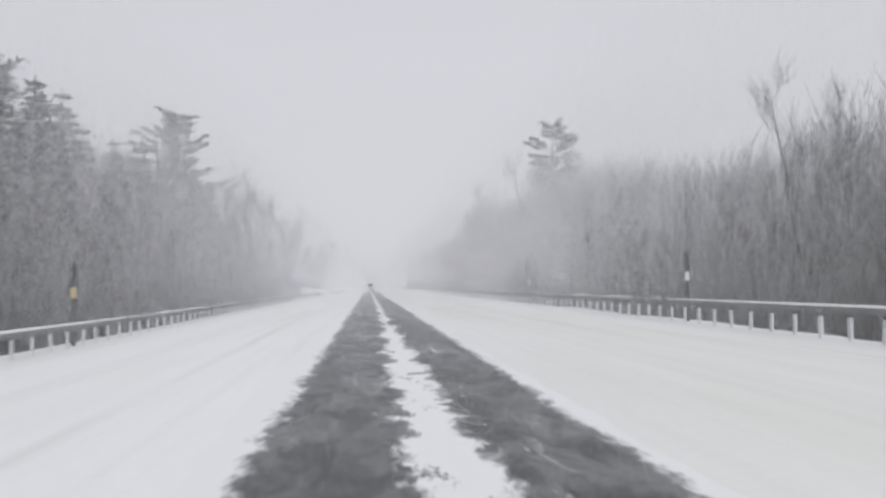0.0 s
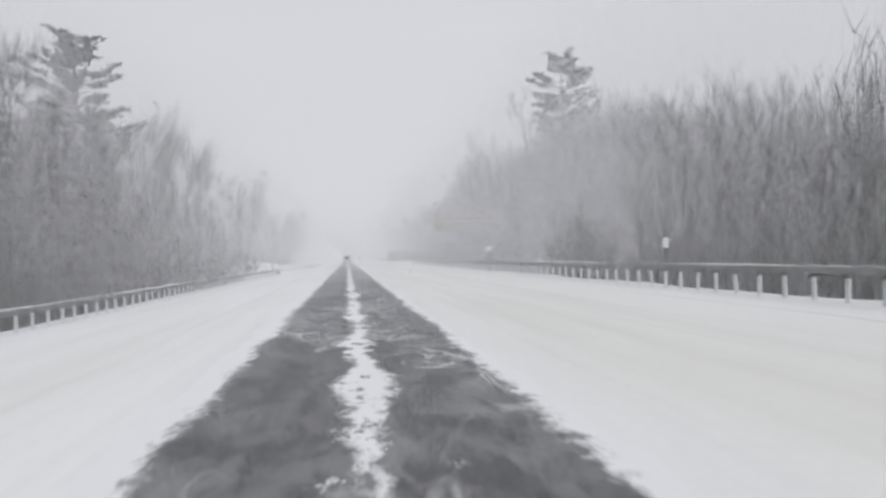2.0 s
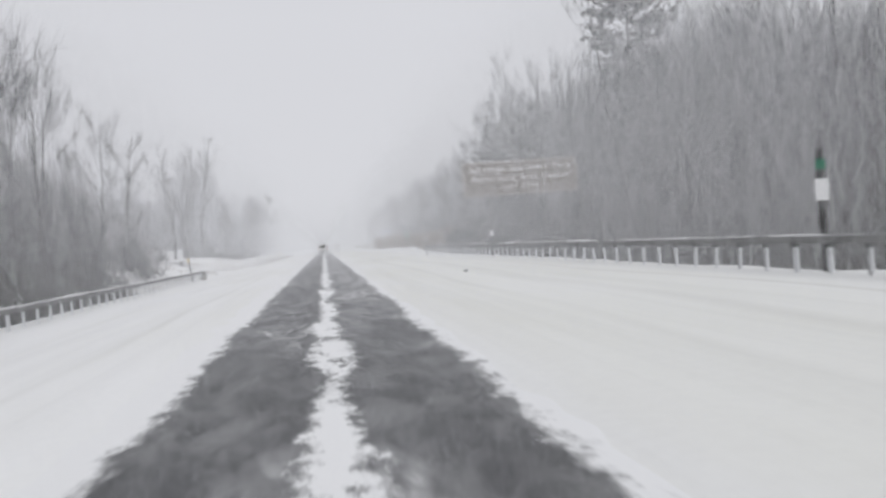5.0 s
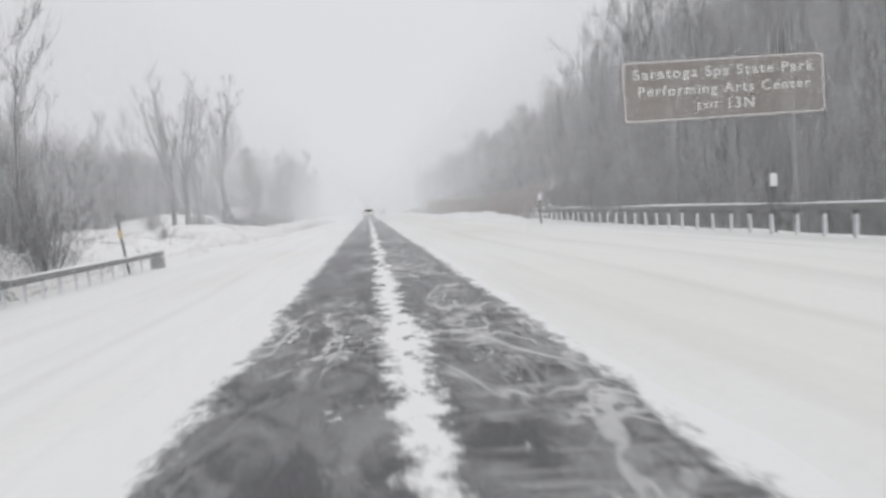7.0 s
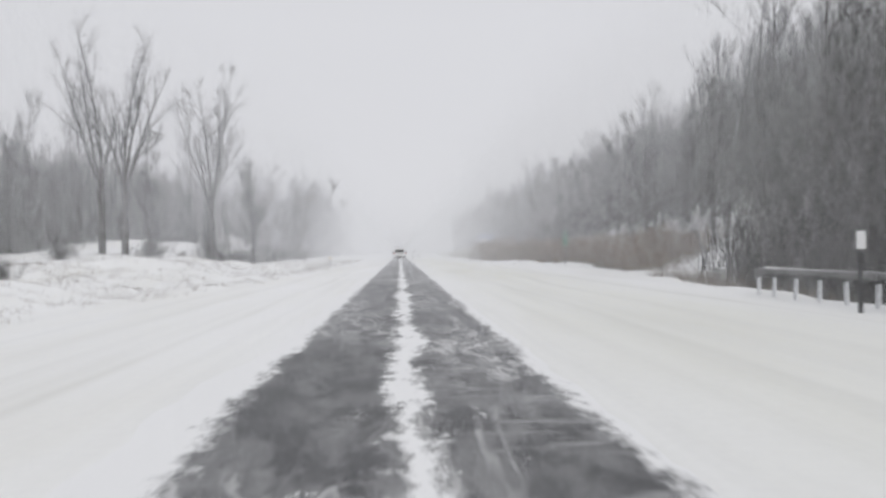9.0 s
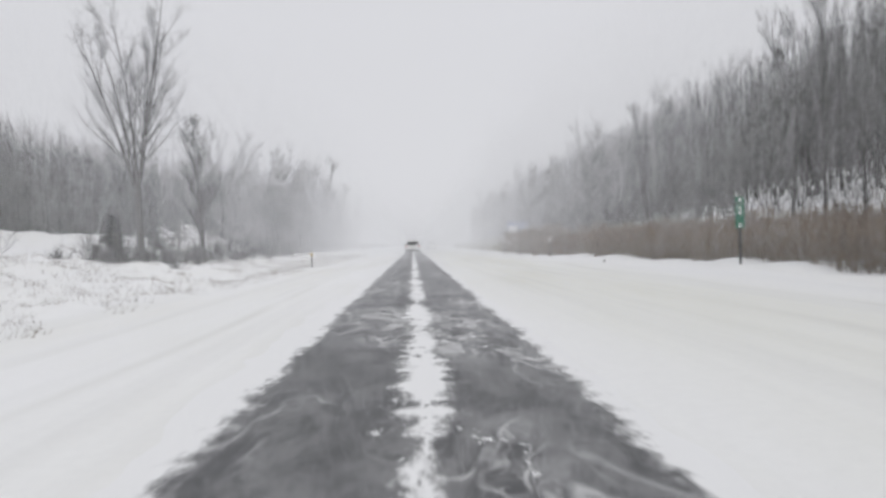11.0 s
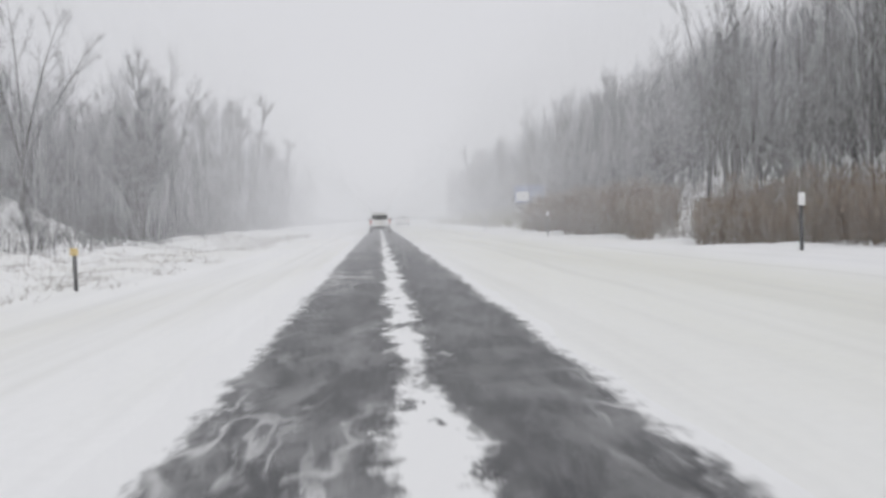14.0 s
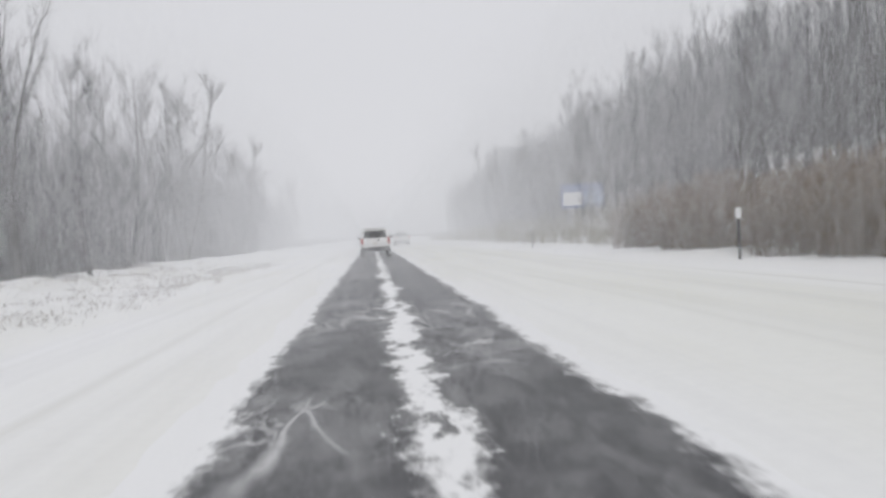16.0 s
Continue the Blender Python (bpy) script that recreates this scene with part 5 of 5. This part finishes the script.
def shrub(seed, wd, ht, stems, label):
    r = np.random.default_rng(seed)
    n = stems
    a, rr = r.uniform(0, 6.283, n), r.uniform(0, 0.35, n) * wd
    foot = np.stack([np.cos(a) * rr * 0.5, np.sin(a) * rr * 0.5, np.full(n, -0.1)], -1)
    tip = np.stack([np.cos(a) * rr * 1.5, np.sin(a) * rr * 1.5, ht * r.uniform(0.55, 1.0, n) * (1.1 - rr / wd)], -1)
    s = np.stack([-np.sin(a), np.cos(a), a * 0], -1) * 0.014
    t1 = np.stack([foot - s, foot + s, tip], 1)
    m = n * 16
    k = r.integers(0, n, m)
    u = r.uniform(0.25, 1.0, m)[:, None]
    p = foot[k] + (tip[k] - foot[k]) * u
    d = r.normal(0, 0.5, (m, 3)) + np.array((0, 0, 0.5))
    d /= np.linalg.norm(d, axis=1)[:, None]
    sd = np.cross(d, r.normal(0, 1, (m, 3)))
    sd *= 0.009 / (np.linalg.norm(sd, axis=1)[:, None] + 1e-9)
    t2 = np.stack([p - sd, p + sd, p + d * r.uniform(0.2, 0.6, m)[:, None]], 1)
    ob = empty("shrub", (0, 0, 0))
    tagged(ob, label, "shrub")
    triangles("stem", t1, BARK, ob)
    triangles("twig", t2, TWIG, ob)
    return ob


bush = shrub(61, 4.2, 2.3, 110, "round dense leafless shrub behind the guard rail")
thick = shrub(63, 3.9, 4.9, 520, "large round dense leafless shrub behind the guard rail")
stand(thick, 11.3, 66.0)
stand(bush, 12.4, 62.5, 1.0, 0.85)
planted(bush, 12.6, 90.0, 2.0, 0.7)
for x, y, s in ((-12.3, 149, 0.5), (-14.4, 143, 0.6), (-16.6, 187, 0.55), (-18.2, 186, 0.6), (-14.5, 200, 0.6), (-11.2, 207.5, 0.65), (-13.4, 206, 0.7), (-10.4, 128, 0.3), (-13.8, 156, 0.6),
                (-16.2, 200, 0.8), (-17.4, 203, 0.9), (-14.8, 196, 0.6), (-19.0, 199, 0.9), (-12.2, 167.5, 0.36), (-11.4, 169.0, 0.34), (-12.8, 170.5, 0.4), (-10.4, 171.5, 0.28), (-13.9, 163, 0.3), (-9.6, 164, 0.2), (-15.0, 190, 0.5), (-10.6, 182, 0.3), (-9.8, 103.5, 0.8), (-10.8, 99.0, 1.0), (-8.8, 106.0, 0.75), (-9.6, 107.6, 0.85), (-11.2, 105.0, 1.1), (-12.4, 107.0, 1.2), (-10.4, 109.0, 0.7), (-8.9, 101.0, 0.7), (12.6, 128, 0.8), (13.5, 134, 0.9), (11.9, 131, 0.6)):
    c = planted(bush, x, y, x + y, s)
    c["label"] = "low leafless shrub poking through snow"


def reeds(seed, n, x0, x1, y0, y1, h0, h1, label, stalk=REED):
    r = np.random.default_rng(seed)
    x = x0 + (x1 - x0) * r.uniform(0, 1, n)
    y = r.uniform(y0, y1, n)
    # this gap slants with the camera's view so the slope shows through
    keep = np.abs(y - 189.5 - 1.7 * (x - 9)) > 2.3 + 0.8 * vnoise(x, y, 71)
    keep &= np.abs(y - 220) > 2.0 + vnoise(x, y, 72)
    ragged = x > x0 + 0.35 + 0.35 * vnoise(y / 1.3, y * 0, 73)
    x, y = x[keep & ragged], y[keep & ragged]
    tall = sstep(172, 206, y)
    h = (h0 + (h1 - h0) * tall) * r.uniform(0.65, 1.1, len(x)) * (0.9 + 0.2 * vnoise(x / 1.5, y / 1.5, 74))
    z = ground_z(x, y) - 0.05
    st = blades(r, x, y, z, h, r.uniform(0.012, 0.026, len(x)), 0.09, -0.05)
    leaf = blades(r, x, y, z + h * r.uniform(0.1, 0.6, len(x)), h * 0.5, r.uniform(0.015, 0.04, len(x)), 0.42)
    plume = blades(r, st[:, 2, 0], st[:, 2, 1], st[:, 2, 2] - 0.25, np.full(len(x), 0.3), r.uniform(0.03, 0.07, len(x)), 0.25)
    return tagged(triangles("reeds", np.concatenate([st, leaf, plume]), stalk), label, "reeds", kind="stuff")


reeds(81, 33000, 8.7, 12.6, 139, 222, 1.25, 2.0, "dense belt of dry brown reeds along the snowy shoulder")
reeds(82, 7000, 9.0, 14.5, 222, 335, 0.9, 1.15, "pale olive weeds fading into blowing snow", WEED)


def tufts(seed, n, x0, x1, y0, y1, h, label, bare=-0.1, per=4):
    r = np.random.default_rng(seed)
    cx, cy = r.uniform(x0, x1, n), r.uniform(y0, y1, n)
    keep = vnoise(cx / 0.9, cy / 1.3, 91) + vnoise(cx / 0.35, cy / 0.5, 92) * 0.8 > bare
    keep &= (cx > 0) | (-cx > 6.9 - 1.5 * sstep(119, 148, cy) + 0.4 * vnoise(cx, cy / 2, 96))
    cx, cy = cx[keep], cy[keep]
    m = len(cx) * per
    x = np.repeat(cx, per) + r.normal(0, 0.09, m)
    y = np.repeat(cy, per) + r.normal(0, 0.09, m)
    hh = h * r.uniform(0.3, 1.25, m)
    return tagged(triangles("dry_grass", blades(r, x, y, ground_z(x, y) - 0.03, hh, r.uniform(0.010, 0.026, m), 0.8), GRASS), label, "grass", kind="stuff")


tufts(93, 25000, -17, -5.0, 103, 235, 0.19, "dry grass tufts poking through snow on the bank", -0.2)
tufts(94, 2600, 8.4, 12.5, 120, 134, 0.5, "dry grass by the end of the rail")
tufts(95, 1500, 9.5, 15.0, 186, 203, 0.6, "dry grass in a snowy gap of the reeds")
tufts(96, 6000, 12.0, 17.5, 124, 250, 0.55, "dry grass and weeds on the lower hillside", 0.1)


# ---- haze, imitated by still threads ----
def haze_layer(name, seed, n, y0, y1, density, near, wide, low, high, label):
    """Stand-in for haze: still pale threads too thin to tell apart, the finer the nearer they pass to the camera's
    lane.
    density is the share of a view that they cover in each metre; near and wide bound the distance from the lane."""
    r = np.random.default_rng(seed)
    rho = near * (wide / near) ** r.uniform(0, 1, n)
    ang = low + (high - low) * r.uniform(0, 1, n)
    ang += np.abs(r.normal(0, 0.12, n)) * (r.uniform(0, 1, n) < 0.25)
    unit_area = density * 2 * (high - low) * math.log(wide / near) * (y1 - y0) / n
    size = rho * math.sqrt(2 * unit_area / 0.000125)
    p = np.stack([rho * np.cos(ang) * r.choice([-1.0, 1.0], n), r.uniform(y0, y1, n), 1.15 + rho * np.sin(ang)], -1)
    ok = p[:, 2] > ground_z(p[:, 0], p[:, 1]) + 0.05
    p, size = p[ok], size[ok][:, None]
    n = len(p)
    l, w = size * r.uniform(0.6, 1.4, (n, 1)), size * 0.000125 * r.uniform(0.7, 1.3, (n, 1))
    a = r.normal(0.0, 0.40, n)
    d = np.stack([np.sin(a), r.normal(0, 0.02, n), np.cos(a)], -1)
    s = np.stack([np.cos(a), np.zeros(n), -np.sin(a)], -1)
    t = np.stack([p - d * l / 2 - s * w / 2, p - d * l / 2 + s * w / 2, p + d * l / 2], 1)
    return tagged(triangles(name, t, HAZE_THREAD), label, "blowing snow", kind="stuff")


# thread density differs by stretch to set how far distant things fade
haze_layer("blowing_snow", 101, 170000, 2, 75, 0.0125, 1.3, 30.0, -0.2, 0.80, "thin pale threads imitating a haze of blown snow over the road")
haze_layer("blowing_snow", 108, 85000, 75, 112, 0.0118, 1.3, 30.0, -0.2, 0.80, "thin pale threads imitating thicker haze before the brown sign")
haze_layer("blowing_snow", 105, 36000, 112, 130, 0.0082, 1.3, 30.0, -0.2, 0.80, "sparse pale threads imitating haze past the brown sign")
haze_layer("blowing_snow", 106, 85000, 130, 182, 0.0066, 1.3, 30.0, -0.2, 0.80, "sparse pale threads imitating thin haze beside the bank")
haze_layer("blowing_snow", 107, 85000, 182, 222, 0.0130, 1.3, 30.0, -0.2, 0.80, "pale threads imitating thickening haze over the road by the reeds")
haze_layer("blowing_snow", 102, 90000, 4, 200, 0.015, 0.5, 2.6, -1.5, -0.2, "pale threads imitating a haze of spindrift low over the wheel band")
haze_layer("blowing_snow", 103, 30000, 190, 236, 0.014, 0.3, 2.6, -1.5, -0.25, "pale threads imitating a haze of spindrift behind the cars ahead")
haze_layer("blowing_snow", 104, 110000, 222, 335, 0.0190, 0.5, 26.0, -0.3, 0.8, "dense pale threads imitating thick haze farther along the road")
